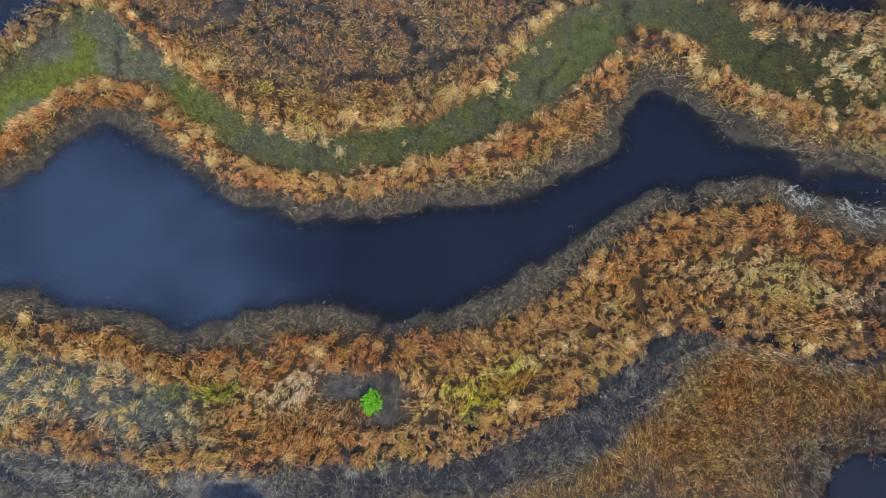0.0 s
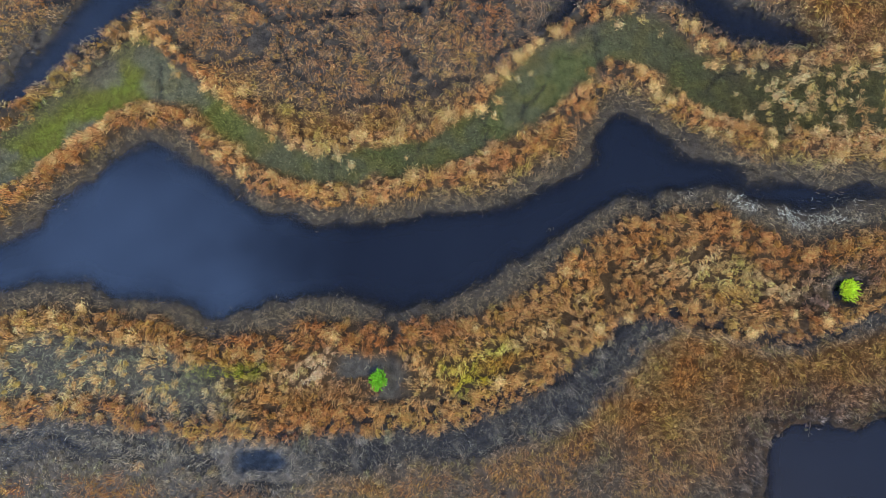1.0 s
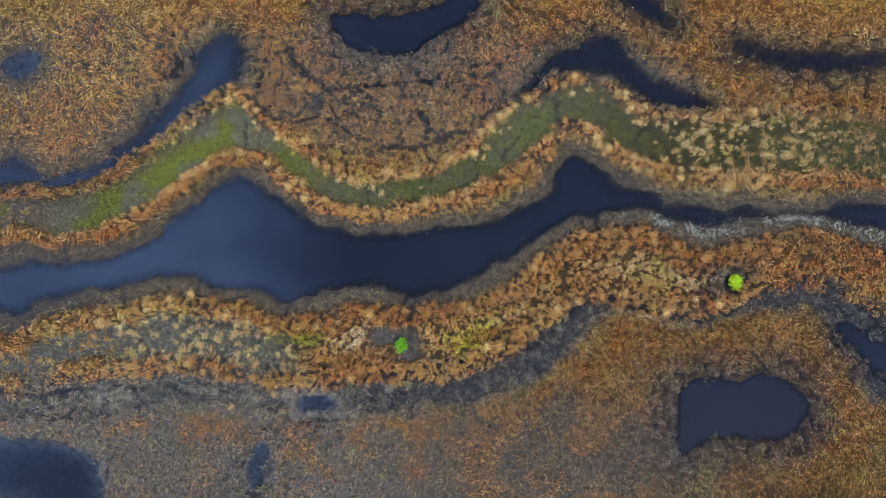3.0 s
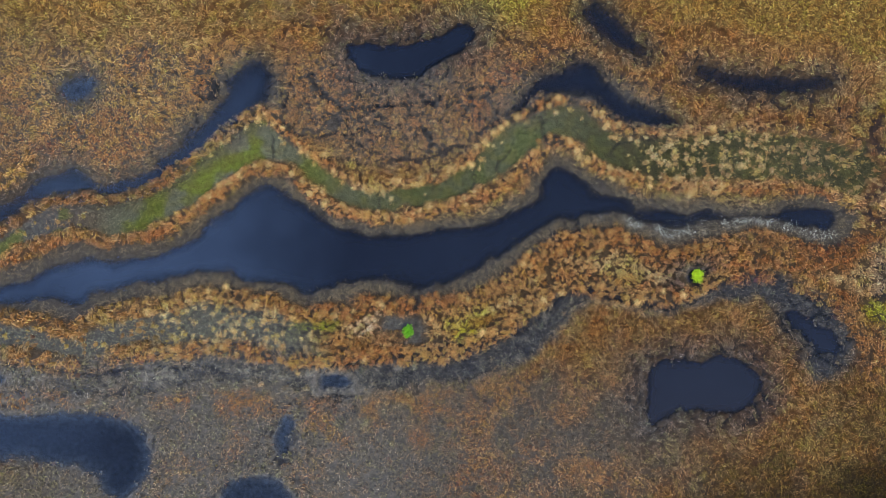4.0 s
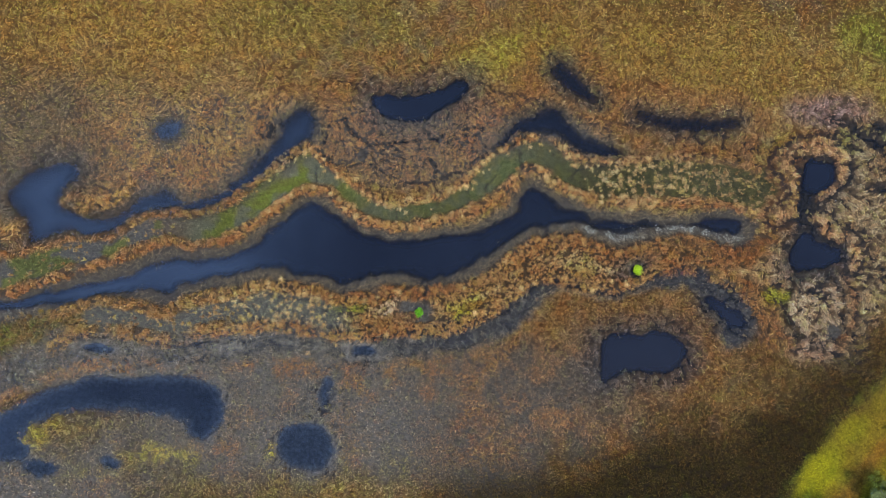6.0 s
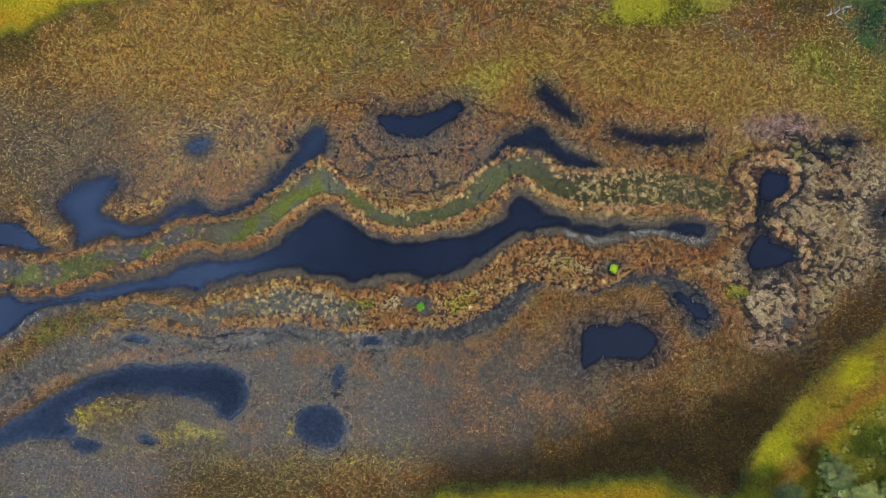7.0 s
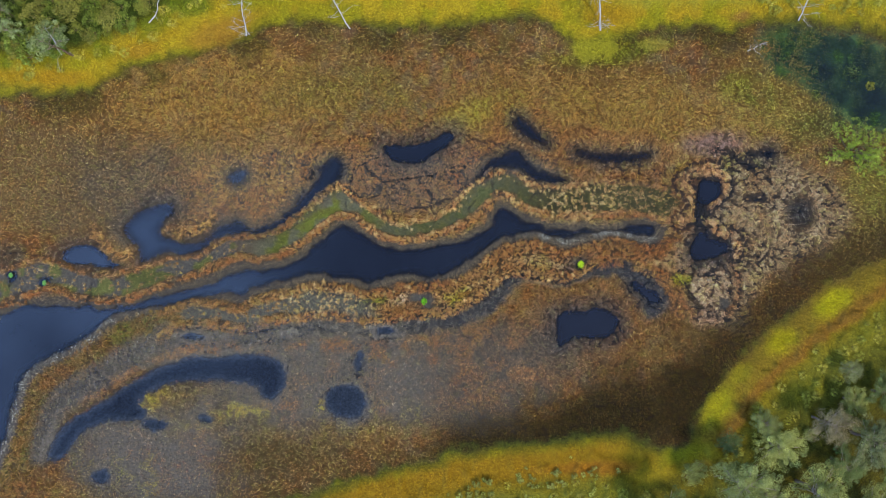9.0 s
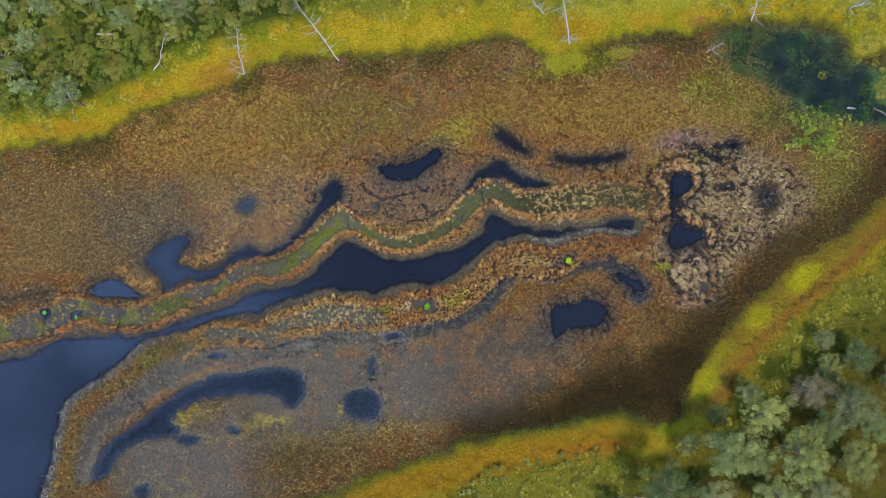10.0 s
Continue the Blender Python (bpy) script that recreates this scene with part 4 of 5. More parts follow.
# ---- ground: one sheet, sunk under the water ----
damp = np.clip(blob(0, -10.3, 10, 4.2, 8) + blob(-12, -8.4, 9, 2, 10) + blob(-9, -11.5, 7, 3, 10) + blob(-20, -18, 6, 4) + 0.7 * blob(-22, 2.5, 8, 4, 10), 0, 1)
sheen = np.maximum(wet, 0.55 * damp * (d_out > 0.5))
land = 0.05 + 0.10 * (1 - step(0, 0.5, np.minimum(np.minimum(d_n1, d_n2), np.minimum(d_s1, d_s2)))) + 0.05 * small_n
land = land * (1 - wet) + (0.026 + 0.03 * (fbm(PX, PY, 0.6, 151) - 0.45)) * wet
land = land * (1 - mossy) + (0.018 + 0.03 * (mid_n - 0.5) + 0.03 * (small_n - 0.5)) * mossy
land = land + (1 - step(-3, 0.5, d_out)) * (0.15 + 0.25 * step(0.45, 0.7, small_n)) + (1 - step(-6, 0, d_wood)) * 0.4
land = land - 0.035 * (1 - 0.75 * mossy) * (1 - 0.5 * wet) * (1 - step(0.0, 0.15, d_trail)) * (d_out > 0.3)
land = land + 0.09 * (fbm(PX, PY, 0.45, 155, 2) - 0.55) * (1 - step(0.1, 0.5, np.minimum(d_channel, d_pond)))
land = land - 0.06 * runs - 0.045 * (1 - step(0.05, 0.4, d_ditch))
d_soft = np.minimum.reduce([area(p) for p in (POND_ROUND, POND_SLIT, POND_TINY, BAY_WEST)])
bed = step(-0.85, 0.0, np.where(d_channel < 0.5, d_channel, np.where(d_soft < 0.2, 0.6, np.where((area(POND_WEST) < 0.3) | (d_slough < 0.3), 1.1, 1.7)) * d_water))
height = land * bed - 0.6 * (1 - bed)
islet = np.clip(blob(34.8, 13.0, 1.0, 1.3) + blob(33.6, 16.6, 1.6, 1.0, 20), 0, 1)
height = np.where((d_reed < 0.3) & (islet < 0.3), np.minimum(height, -0.05 + 0.14 * (fbm(PX, PY, 0.9, 157) - 0.5) + 0.06 * step(-1.0, 0.3, d_reed)), height)
height = height - 0.015 * open_pool * (1 - islet)
cells = np.minimum(cell_edges(PX, PY, 0.62, 9), 0.24)
sunk = np.maximum((1 - step(-0.3, 0.45, d_shallow)) * (d_out > 0.6), 0.5 * (1 - step(0.0, 0.4, d_slough)) * (d_out > 0.6))
flood = 0.8 * grey_field * (d_water > 0) * (1 - 0.75 * step(2, 6, PX)) * step(0.5, 1.5, d_out)
height = height * (1 - flood) + (0.012 + 0.10 * (fbm(PX, PY, 0.32, 281, 2) - 0.5) + 0.05 * (mid_n - 0.5)) * flood
low = 0.05 * (fbm(PX, PY, 0.3, 285, 2) - 0.5)
height = np.where(d_water > 0, height * (1 - sunk) + (-0.03 + 0.16 * cells * np.where(PX > 23, 0.3, 0.8) + low) * sunk, height)
height = np.where((d_water > 0) & (wet_strip > 0.3), -0.028 + 0.06 * cells + 1.4 * low + 0.04 * (small_n - 0.5), height)
shelf = np.where(d_gentle < 0.5, np.maximum(0.02 + 0.20 * np.minimum(d_shelf, 0.1), np.where(area(POND_WEST) < 0.5, -0.14, -0.075)), np.maximum(0.02 + 0.35 * np.minimum(d_shelf, 0.06), -0.35))
shelf = shelf + 1.1 * low * step(-0.5, 0.2, d_shelf)
gentle = (1 - step(0.35, 0.75, d_shelf)) * step(0.2, 0.4, d_row)
height = height * (1 - gentle) + shelf * gentle
edge = np.minimum(np.minimum(PX - X0, X1 - PX), np.minimum(PY - Y0, Y1 - PY))
height = height * step(0, 2.0, edge) + 0.3 * (1 - step(0, 2.0, edge))
soil = np.empty(PX.shape + (3,))
soil[:] = lin(46, 42, 36)
soil = soil + (tint * (0.28, 0.25, 0.20) - soil) * 0.8
soil = soil + (lin(74, 71, 64) - soil) * (np.maximum(sheen, mud * 0.9 * (d_out > 0.8)) * 0.9)[..., None]
soil = soil + (lin(72, 67, 60) - soil) * (mud * 0.8 * (d_out > 0.8) * (1 - wet))[..., None]
soil = soil + (lin(66, 58, 44) - soil) * ((kind == 1) * 0.6)[..., None]
soil = soil + (lin(94, 89, 81) - soil) * (grey_field * (0.7 - 0.45 * step(-3, 3, PX)) * (1 - wet))[..., None]
soil = soil + (tint * 0.52 * (0.55 + 0.9 * mid_n[..., None]) - soil) * (mossy * 0.95)[..., None]
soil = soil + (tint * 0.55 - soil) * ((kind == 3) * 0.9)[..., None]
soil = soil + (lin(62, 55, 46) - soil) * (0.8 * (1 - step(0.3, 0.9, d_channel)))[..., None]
dim = step(-6, 0, PX)[..., None]
soil = soil + (lin(102, 96, 86) * (1 - dim) + lin(78, 74, 69) * dim - soil) * (wet_strip * 0.8)[..., None]
soil = soil + (lin(60, 48, 32) - soil) * (band_s * step(-6, -3, PX) * step(0.3, 0.7, thick) * 0.45)[..., None]
soil = soil + (lin(30, 31, 34) - soil) * runs[..., None] * 0.85
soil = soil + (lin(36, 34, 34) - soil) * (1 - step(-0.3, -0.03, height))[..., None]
# gentle ponds: pale blue of the reflected sky painted into the bed colour
soil = soil + (lin(94, 105, 117) - soil) * (1 - step(-0.45, 0.0, d_gentle))[..., None]
# dark ditches and round hollow, plus the painted shadow line along the ridges
soil = soil + (lin(32, 32, 34) - soil) * (0.8 * (1 - step(0.1, 0.5, d_ditch)) + 0.7 * ridge_shadow + 0.7 * (1 - step(0.4, 1.6, np.hypot(WX - 25.5, WY - 4.2))))[..., None].clip(0, 1)
soil = soil + (lin(32, 32, 33) - soil) * (0.7 * (1 - step(0.0, 0.10, d_trail)) * (d_out > 0.3))[..., None]
soil = soil + (lin(58, 84, 46) - soil) * (1 - step(-0.6, 0.8, d_reed))[..., None]


def mesh_of(name, verts, faces, mat, colours=None):
    """A mesh from arrays of corners and of triangles or quads."""
    me = bpy.data.meshes.new(name)
    k = faces.shape[1]
    me.vertices.add(len(verts))
    me.vertices.foreach_set("co", np.ascontiguousarray(verts, np.float32).ravel())
    me.loops.add(faces.size)
    me.loops.foreach_set("vertex_index", np.ascontiguousarray(faces, np.int32).ravel())
    me.polygons.add(len(faces))
    me.polygons.foreach_set("loop_start", np.arange(0, faces.size, k, dtype=np.int32))
    if colours is not None:
        a = me.attributes.new("tint", "FLOAT_COLOR", "POINT")
        if colours.shape[1] == 3:
            colours = np.column_stack([colours, np.ones(len(colours))])
        a.data.foreach_set("color", colours.astype(np.float32).ravel())
    me.update(calc_edges=True)
    me.materials.append(mat)
    return me


ny, nx = PX.shape
index = np.arange(ny * nx).reshape(ny, nx)
quads = np.stack([index[:-1, :-1], index[:-1, 1:], index[1:, 1:], index[1:, :-1]], -1).reshape(-1, 4)
verts = np.stack([PX, PY, height], -1).reshape(-1, 3)
rim = np.array([(sx * r, sy * r, 0.3) for r in (2500,) for sx, sy in ((-1, -1), (1, -1), (1, 1), (-1, 1))])
corners = [index[0, 0], index[0, -1], index[-1, -1], index[-1, 0]]
base = len(verts)
skirt = np.array([(base + k, base + (k + 1) % 4, corners[(k + 1) % 4], corners[k]) for k in range(4)])
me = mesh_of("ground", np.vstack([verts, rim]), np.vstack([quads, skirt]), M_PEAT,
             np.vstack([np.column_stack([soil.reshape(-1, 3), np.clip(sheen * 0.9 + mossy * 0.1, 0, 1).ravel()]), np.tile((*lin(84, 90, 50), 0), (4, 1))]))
me.polygons.foreach_set("use_smooth", np.ones(len(me.polygons), bool))
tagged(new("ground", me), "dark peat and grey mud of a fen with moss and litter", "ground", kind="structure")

# water: a level sheet wherever the ground lies low, murkier with depth
wj, wi = np.arange(0, ny, 2), np.arange(0, nx, 2)
lowest = np.minimum.reduce([np.roll(height, (a, b), (0, 1)) for a in (-2, -1, 0, 1, 2) for b in (-2, -1, 0, 1, 2)])
wx, wy, wz, low_here = (f[np.ix_(wj, wi)] for f in (PX, PY, height, lowest))
ids = np.arange(wx.size).reshape(wx.shape)
wq = np.stack([ids[:-1, :-1], ids[:-1, 1:], ids[1:, 1:], ids[1:, :-1]], -1).reshape(-1, 4)
wq = wq[(low_here.ravel()[wq] < 0.0).any(1)]
kept, wq = np.unique(wq, return_inverse=True)
me = mesh_of("water", np.stack([wx, wy, 0 * wx], -1).reshape(-1, 3)[kept], wq.reshape(-1, 4), M_WATER)
me.attributes.new("murk", "FLOAT", "POINT").data.foreach_set("value", (0.22 + 0.78 * (1 - np.exp(-np.clip(-wz, 0, 2) / 0.10))).ravel()[kept].astype(np.float32))
tagged(new("water", me), "still dark blue bog water reflecting the sky", "water", kind="structure")


# ---- growth ----
def at(field, x, y):
    u = np.clip(np.interp(x, GX, np.arange(nx)), 0, nx - 1.001)
    v = np.clip(np.interp(y, GY, np.arange(ny)), 0, ny - 1.001)
    i, j = u.astype(int), v.astype(int)
    a, b = u - i, v - j
    if field.ndim == 3:
        a, b = a[:, None], b[:, None]
    return (field[j, i] * (1 - a) + field[j, i + 1] * a) * (1 - b) + (field[j + 1, i] * (1 - a) + field[j + 1, i + 1] * a) * b


def at_near(field, x, y):
    return field[np.rint(np.interp(y, GY, np.arange(ny))).astype(int), np.rint(np.interp(x, GX, np.arange(nx))).astype(int)]


def blades(r, x, y, z, length, way, colour, width, bent):
    """Arching stalks from roots x, y, z: two tapering joints each when bent, otherwise one."""
    n = len(x)
    cx, cy = np.cos(way), np.sin(way)
    px, py = -cy * width / 2, cx * width / 2
    root = np.stack([x, y, z], -1)
    side = np.stack([px, py, np.zeros(n)], -1)
    lift = length * r.uniform(0.25, 0.75, n)
    out = np.stack([cx, cy, np.zeros(n)], -1)
    if not bent:
        tip = root + out * length[:, None]
        tip[:, 2] += lift * 0.6
        v = np.stack([root - side, root + side, tip], 1).reshape(-1, 3)
        f = np.arange(3 * n).reshape(n, 3)
        return v, f, np.repeat(colour, 3, 0)
    turn = r.normal(0, 0.5, n)
    out2 = np.stack([np.cos(way + turn), np.sin(way + turn), np.zeros(n)], -1)
    elbow = root + out * (0.45 * length)[:, None]
    elbow[:, 2] += lift
    tip = elbow + out2 * (0.55 * length)[:, None]
    tip[:, 2] += lift * r.uniform(-0.5, 0.3, n)
    v = np.stack([root - side, root + side, elbow - side * 0.8, elbow + side * 0.8, tip], 1).reshape(-1, 3)
    o = (5 * np.arange(n))[:, None]
    f = np.stack([o + (0, 1, 3), o + (0, 3, 2), o + (2, 3, 4)], 1).reshape(-1, 3)
    return v, f, np.repeat(colour, 5, 0)


grown = {k: [] for k in range(5)}


def mounds(r, x, y, z, reach, rise, tone):
    """Small uneven peaks in a given tone, one under each tuft."""
    n, sides = len(x), 5
    a = 2 * math.pi * np.arange(sides) / sides + r.uniform(0, 6.28, n)[:, None] + r.normal(0, 0.25, (n, sides))
    outer = reach[:, None] * r.uniform(0.6, 1.3, (n, sides))
    foot = np.stack([x[:, None] + outer * np.cos(a), y[:, None] + outer * np.sin(a), z[:, None] + 0 * a], -1)
    top = np.stack([x, y, z + rise], -1)[:, None] + r.normal(0, 0.2, (n, 1, 3)) * reach[:, None, None] * (1, 1, 0)
    v = np.concatenate([top, foot], 1).reshape(-1, 3)
    q = np.arange(sides)
    one = np.stack([0 * q, 1 + q, 1 + (q + 1) % sides], -1)
    f = (one[None] + ((1 + sides) * np.arange(n))[:, None, None]).reshape(-1, 3)
    c = np.repeat(tone, 1 + sides, 0) * np.exp(r.normal(0, 0.16, n * (1 + sides)))[:, None]
    return v, f, np.clip(c, 0, 0.9)


WHITENESS = np.array([0.94, 1.025, 0.97])


def scatter(k, inner, outer, gap, count, spread, length, bent, seed, width, dotted=False):
    """Tufts of one kind over the ring between two ragged rectangles (x0, x1, y0, y1), on an uneven grid."""
    r = np.random.default_rng(seed)
    gx, gy = np.meshgrid(np.arange(outer[0] - 1.5, outer[1] + 1.5, gap), np.arange(outer[2] - 1.5, outer[3] + 1.5, gap))
    x = (gx + r.uniform(-0.42, 0.42, gx.shape) * gap).ravel()
    y = (gy + r.uniform(-0.42, 0.42, gy.shape) * gap).ravel()
    keep = r.random(len(x)) < at(dots, x, y) if dotted else at_near(kind, x, y) == k
    u = x + 2.4 * (lattice(x, y, 1.2, 470) - 0.5) + 0.6 * (lattice(x, y, 0.3, 471) - 0.5)
    v = y + 2.4 * (lattice(x, y, 1.2, 480) - 0.5) + 0.6 * (lattice(x, y, 0.3, 481) - 0.5)
    keep &= (u > outer[0]) & (u < outer[1]) & (v > outer[2]) & (v < outer[3])
    if inner:
        keep &= ~((u > inner[0]) & (u < inner[1]) & (v > inner[2]) & (v < inner[3]))
    x, y = x[keep], y[keep]
    th = np.ones(len(x)) if dotted else at(thick, x, y)
    keep = (th > 0.02) & (r.random(len(x)) < np.clip(th * 1.25, 0, 1))
    x, y, th = x[keep], y[keep], th[keep]
    if k < 2 and not dotted:
        runs = (cell_edges(x, y, 0.5, 6) < 0.045) & (k == 1) | (cell_edges(x, y, 2.8, 5) < 0.08) & (fbm(x, y, 5.0, 430) > 0.45)
        keep = ~(runs & (r.random(len(x)) < 0.8)) & ~((lattice(x, y, 0.14, 440) < 0.3) & (r.random(len(x)) < (0.4 if bent else 0.15)))
        x, y, th = x[keep], y[keep], th[keep]
    if k == 2:
        keep = ~((cell_edges(x, y, 0.36, 12) < 0.05) & (r.random(len(x)) < 0.85))
        x, y, th = x[keep], y[keep], th[keep]
    tone = at(dot_tint if dotted else tint, x, y) * np.exp(r.normal(0, (0.15 if bent else 0.2) if k < 3 else 0.06, len(x)))[:, None] * (WHITENESS if k < 3 else 1)
    if k < 2:
        shift = lattice(x, y, 0.34, 450) * 0.6 + 0.4 * r.random(len(x))
        tone = tone * np.where((shift < 0.34)[:, None], (1.07, 0.95, 0.90), np.where((shift > 0.66)[:, None], (0.97, 1.07, 0.86), (0.98, 1.0, 1.10)))
    tone[:, 0] *= np.exp(r.normal(0, 0.035 if k < 3 else 0.02, len(x)))
    big = r.uniform(0.35, 1.2, len(x)) if dotted else r.uniform(0.7, 1.25, len(x))
    num = np.maximum(2, (count * big * np.clip(th, 0.3, 1.2)).astype(int))
    clumped = k < 2
    reach = (((0.78 if k == 0 else 0.62) if bent else 0.8) * gap * (0.85 if dotted else 1) if clumped else 1.7 * spread * gap) * big
    rise = (0.0 if not clumped else 0.15 if k == 1 else 0.075) * big * r.uniform(0.7, 1.3, len(x))
    if clumped:
        # each mound takes its tuft's tint, darkened to under half
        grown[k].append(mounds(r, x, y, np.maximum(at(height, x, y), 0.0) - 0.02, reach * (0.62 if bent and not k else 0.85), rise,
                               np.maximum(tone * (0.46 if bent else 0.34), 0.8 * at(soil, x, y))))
    who = np.repeat(np.arange(len(x)), num)
    m = len(who)
    ang = r.uniform(0, 2 * math.pi, m)
    off = reach[who] * np.sqrt(r.random(m)) * 1.05
    bx, by = x[who] + off * np.cos(ang), y[who] + off * np.sin(ang)
    flow = 2.2 * math.pi * fbm(bx, by, 0.9, 410, 2) + 0.8
    if dotted:
        lie = 2.2 * math.pi * fbm(x, y, 0.9, 410, 2) + 0.8
        bx, by = (b + (r.normal(0, 0.06, m) * big[who]) * t(lie)[who] for b, t in ((bx, np.cos), (by, np.sin)))
    way = np.where(r.random(m) < (0.6 if dotted else 0.7 if k < 2 else 0.3), flow + r.normal(0, 0.55, m), r.uniform(0, 2 * math.pi, m))
    col = np.clip(tone[who] * np.exp(r.normal(0.26 if bent else 0.05 if k == 1 else 0.12, (0.42 if bent else 0.45, 0.42 if bent else 0.44, 0.35, 0.15, 0.2)[k], m))[:, None], 0, 0.9)
    ln = length * r.uniform(0.5, 1.3, m) * big[who]
    dome = rise[who] * np.clip(1 - (off / (1.15 * reach[who])) ** 2, 0, 1)
    z = np.maximum(at(height, bx, by), 0.0) + dome + r.uniform(0.0, 0.03, m)
    grown[k].append(blades(r, bx, by, z, ln, way, col, width * r.uniform(0.6, 1.3, m), bent))


NEAR, MIDDLE, FAR = (-11.5, 11.5, -8.5, 6.0), (-24, 24, -15.5, 13.0), (-37.5, 38.5, -23.0, 22.5)
# kind, ring, gap between tufts, stalks in a tuft, spread, length, jointed, seed, width
for row in ((0, None, NEAR, 0.11, 18, 0.6, 0.092, True, 21, 0.0068), (1, None, NEAR, 0.125, 28, 0.55, 0.095, True, 22, 0.0072),
            (1, None, NEAR, 0.20, 60, 0.27, 0.085, True, 26, 0.0072, True), (1, NEAR, MIDDLE, 0.21, 20, 0.3, 0.05, False, 36, 0.013, True),
            (1, MIDDLE, FAR, 0.22, 16, 0.3, 0.07, False, 46, 0.018, True),
            (2, None, NEAR, 0.09, 10, 0.6, 0.105, True, 23, 0.0060), (4, None, NEAR, 0.09, 18, 0.6, 0.035, False, 24, 0.012),
            (0, NEAR, MIDDLE, 0.14, 14, 0.55, 0.085, False, 31, 0.0165), (1, NEAR, MIDDLE, 0.16, 18, 0.48, 0.085, False, 32, 0.020),
            (2, NEAR, MIDDLE, 0.14, 9, 0.6, 0.11, False, 33, 0.011), (4, NEAR, MIDDLE, 0.13, 10, 0.6, 0.05, False, 34, 0.020),
            (3, NEAR, MIDDLE, 0.16, 9, 0.6, 0.065, False, 35, 0.028),
            (0, MIDDLE, FAR, 0.16, 5, 0.5, 0.10, False, 41, 0.030), (1, MIDDLE, FAR, 0.16, 10, 0.45, 0.09, False, 42, 0.026),
            (2, MIDDLE, FAR, 0.17, 8, 0.6, 0.12, False, 43, 0.017), (4, MIDDLE, FAR, 0.15, 9, 0.6, 0.06, False, 44, 0.024),
            (3, MIDDLE, FAR, 0.19, 8, 0.6, 0.07, False, 45, 0.036)):
    scatter(*row)
for k, name, label, mat in ((0, "sedge", "dead brown and ochre sedge covering the fen", M_SEDGE),
                            (1, "tussock_grass", "straw and rust coloured tussock grass on the banks", M_SEDGE),
                            (2, "litter", "thin grey broken stalks standing in shallow water", M_SEDGE),
                            (3, "meadow_grass", "yellow-green short grass and moss round the fen", M_MOSS),
                            (4, "moss", "wet green moss lawn between tussock rows", M_MOSS)):
    vs, fs, cs, o = [], [], [], 0
    for v, f, c in grown[k]:
        vs.append(v), fs.append(f + o), cs.append(c)
        o += len(v)
    me = mesh_of(name, np.vstack(vs), np.vstack(fs), mat, np.vstack(cs))
    me.polygons.foreach_set("use_smooth", np.ones(len(me.polygons), bool))
    tagged(new(name, me), label, name.replace("_", " "), kind="stuff")


# ---- things ----
def part(name, me, parent, label=""):
    ob = new(name, me)
    ob.parent = parent
    return tagged(ob, label) if label else ob


def tube(path, radii, sides=7):
    """Corners and triangles of a tapering round stem along a line."""
    path = [Vector(p) for p in path]
    v, f = [], []
    for i, p in enumerate(path):
        d = (path[min(i + 1, len(path) - 1)] - path[max(i - 1, 0)]).normalized()
        a = d.orthogonal().normalized()
        b = d.cross(a)
        for k in range(sides):
            t = 2 * math.pi * k / sides
            v.append(p + (a * math.cos(t) + b * math.sin(t)) * radii[i])
    for i in range(len(path) - 1):
        for k in range(sides):
            a, b = i * sides + k, i * sides + (k + 1) % sides
            f += [(a, b, b + sides), (a, b + sides, a + sides)]
    v.append(path[-1])
    o = (len(path) - 1) * sides
    f += [(o + k, o + (k + 1) % sides, len(v) - 1) for k in range(sides)]
    return np.array([tuple(q) for q in v]), np.array(f)


def crooked(r, a, b, bend, count=6):
    """A line from a to b that wanders."""
    a, b = np.array(a, float), np.array(b, float)
    off = np.cumsum(r.normal(0, bend, (count, 3)), 0)
    u = np.linspace(0, 1, count)[:, None]
    off = off - off[0] - (off[-1] - off[0]) * u
    return a + (b - a) * u + off


def stem_mesh(name, r, a, b, r0, r1, mat, bend=0.03, count=6, sides=7):
    v, f = tube(crooked(r, a, b, bend, count), np.linspace(r0, r1, count), sides)
    me = mesh_of(name, v, f, mat)
    me.polygons.foreach_set("use_smooth", np.ones(len(me.polygons), bool))
    return me


def leaf_cloud(r, centres, radii, per, size, colour, spread=0.25, flat=0.75, narrow=0.45, ragged=0.45):
    """Small pointed leaves that lie like scales over rounded clumps."""
    centres, radii = np.asarray(centres, float), np.asarray(radii, float)
    who = np.repeat(np.arange(len(centres)), per)
    n = len(who)
    d = r.normal(size=(n, 3))
    d[:, 2] = np.where(r.random(n) < 0.8, np.abs(d[:, 2]), d[:, 2])
    d /= np.linalg.norm(d, axis=1)[:, None]
    rad = radii[who] * r.uniform(0.45, 1.0, n) ** 0.5
    p = centres[who] + d * rad[:, None] * (1, 1, flat)
    out = d + r.normal(0, ragged, (n, 3))
    a = np.cross(out, r.normal(size=(n, 3)))
    a /= np.linalg.norm(a, axis=1)[:, None]
    b = np.cross(out, a)
    b /= np.linalg.norm(b, axis=1)[:, None]
    ln = size * r.uniform(0.6, 1.4, n)[:, None]
    v = np.stack([p - b * ln * narrow, p + b * ln * narrow, p + a * ln], 1).reshape(-1, 3)
    clump = np.exp(r.normal(0, spread, len(centres)))[who]
    c = np.clip(np.asarray(colour) * (clump * np.exp(r.normal(0, 0.2, n)))[:, None], 0, 0.9)
    return v, np.arange(3 * n).reshape(n, 3), np.repeat(c, 3, 0)


def ground_z(x, y):
    return float(at(height, np.array([x]), np.array([y]))[0])


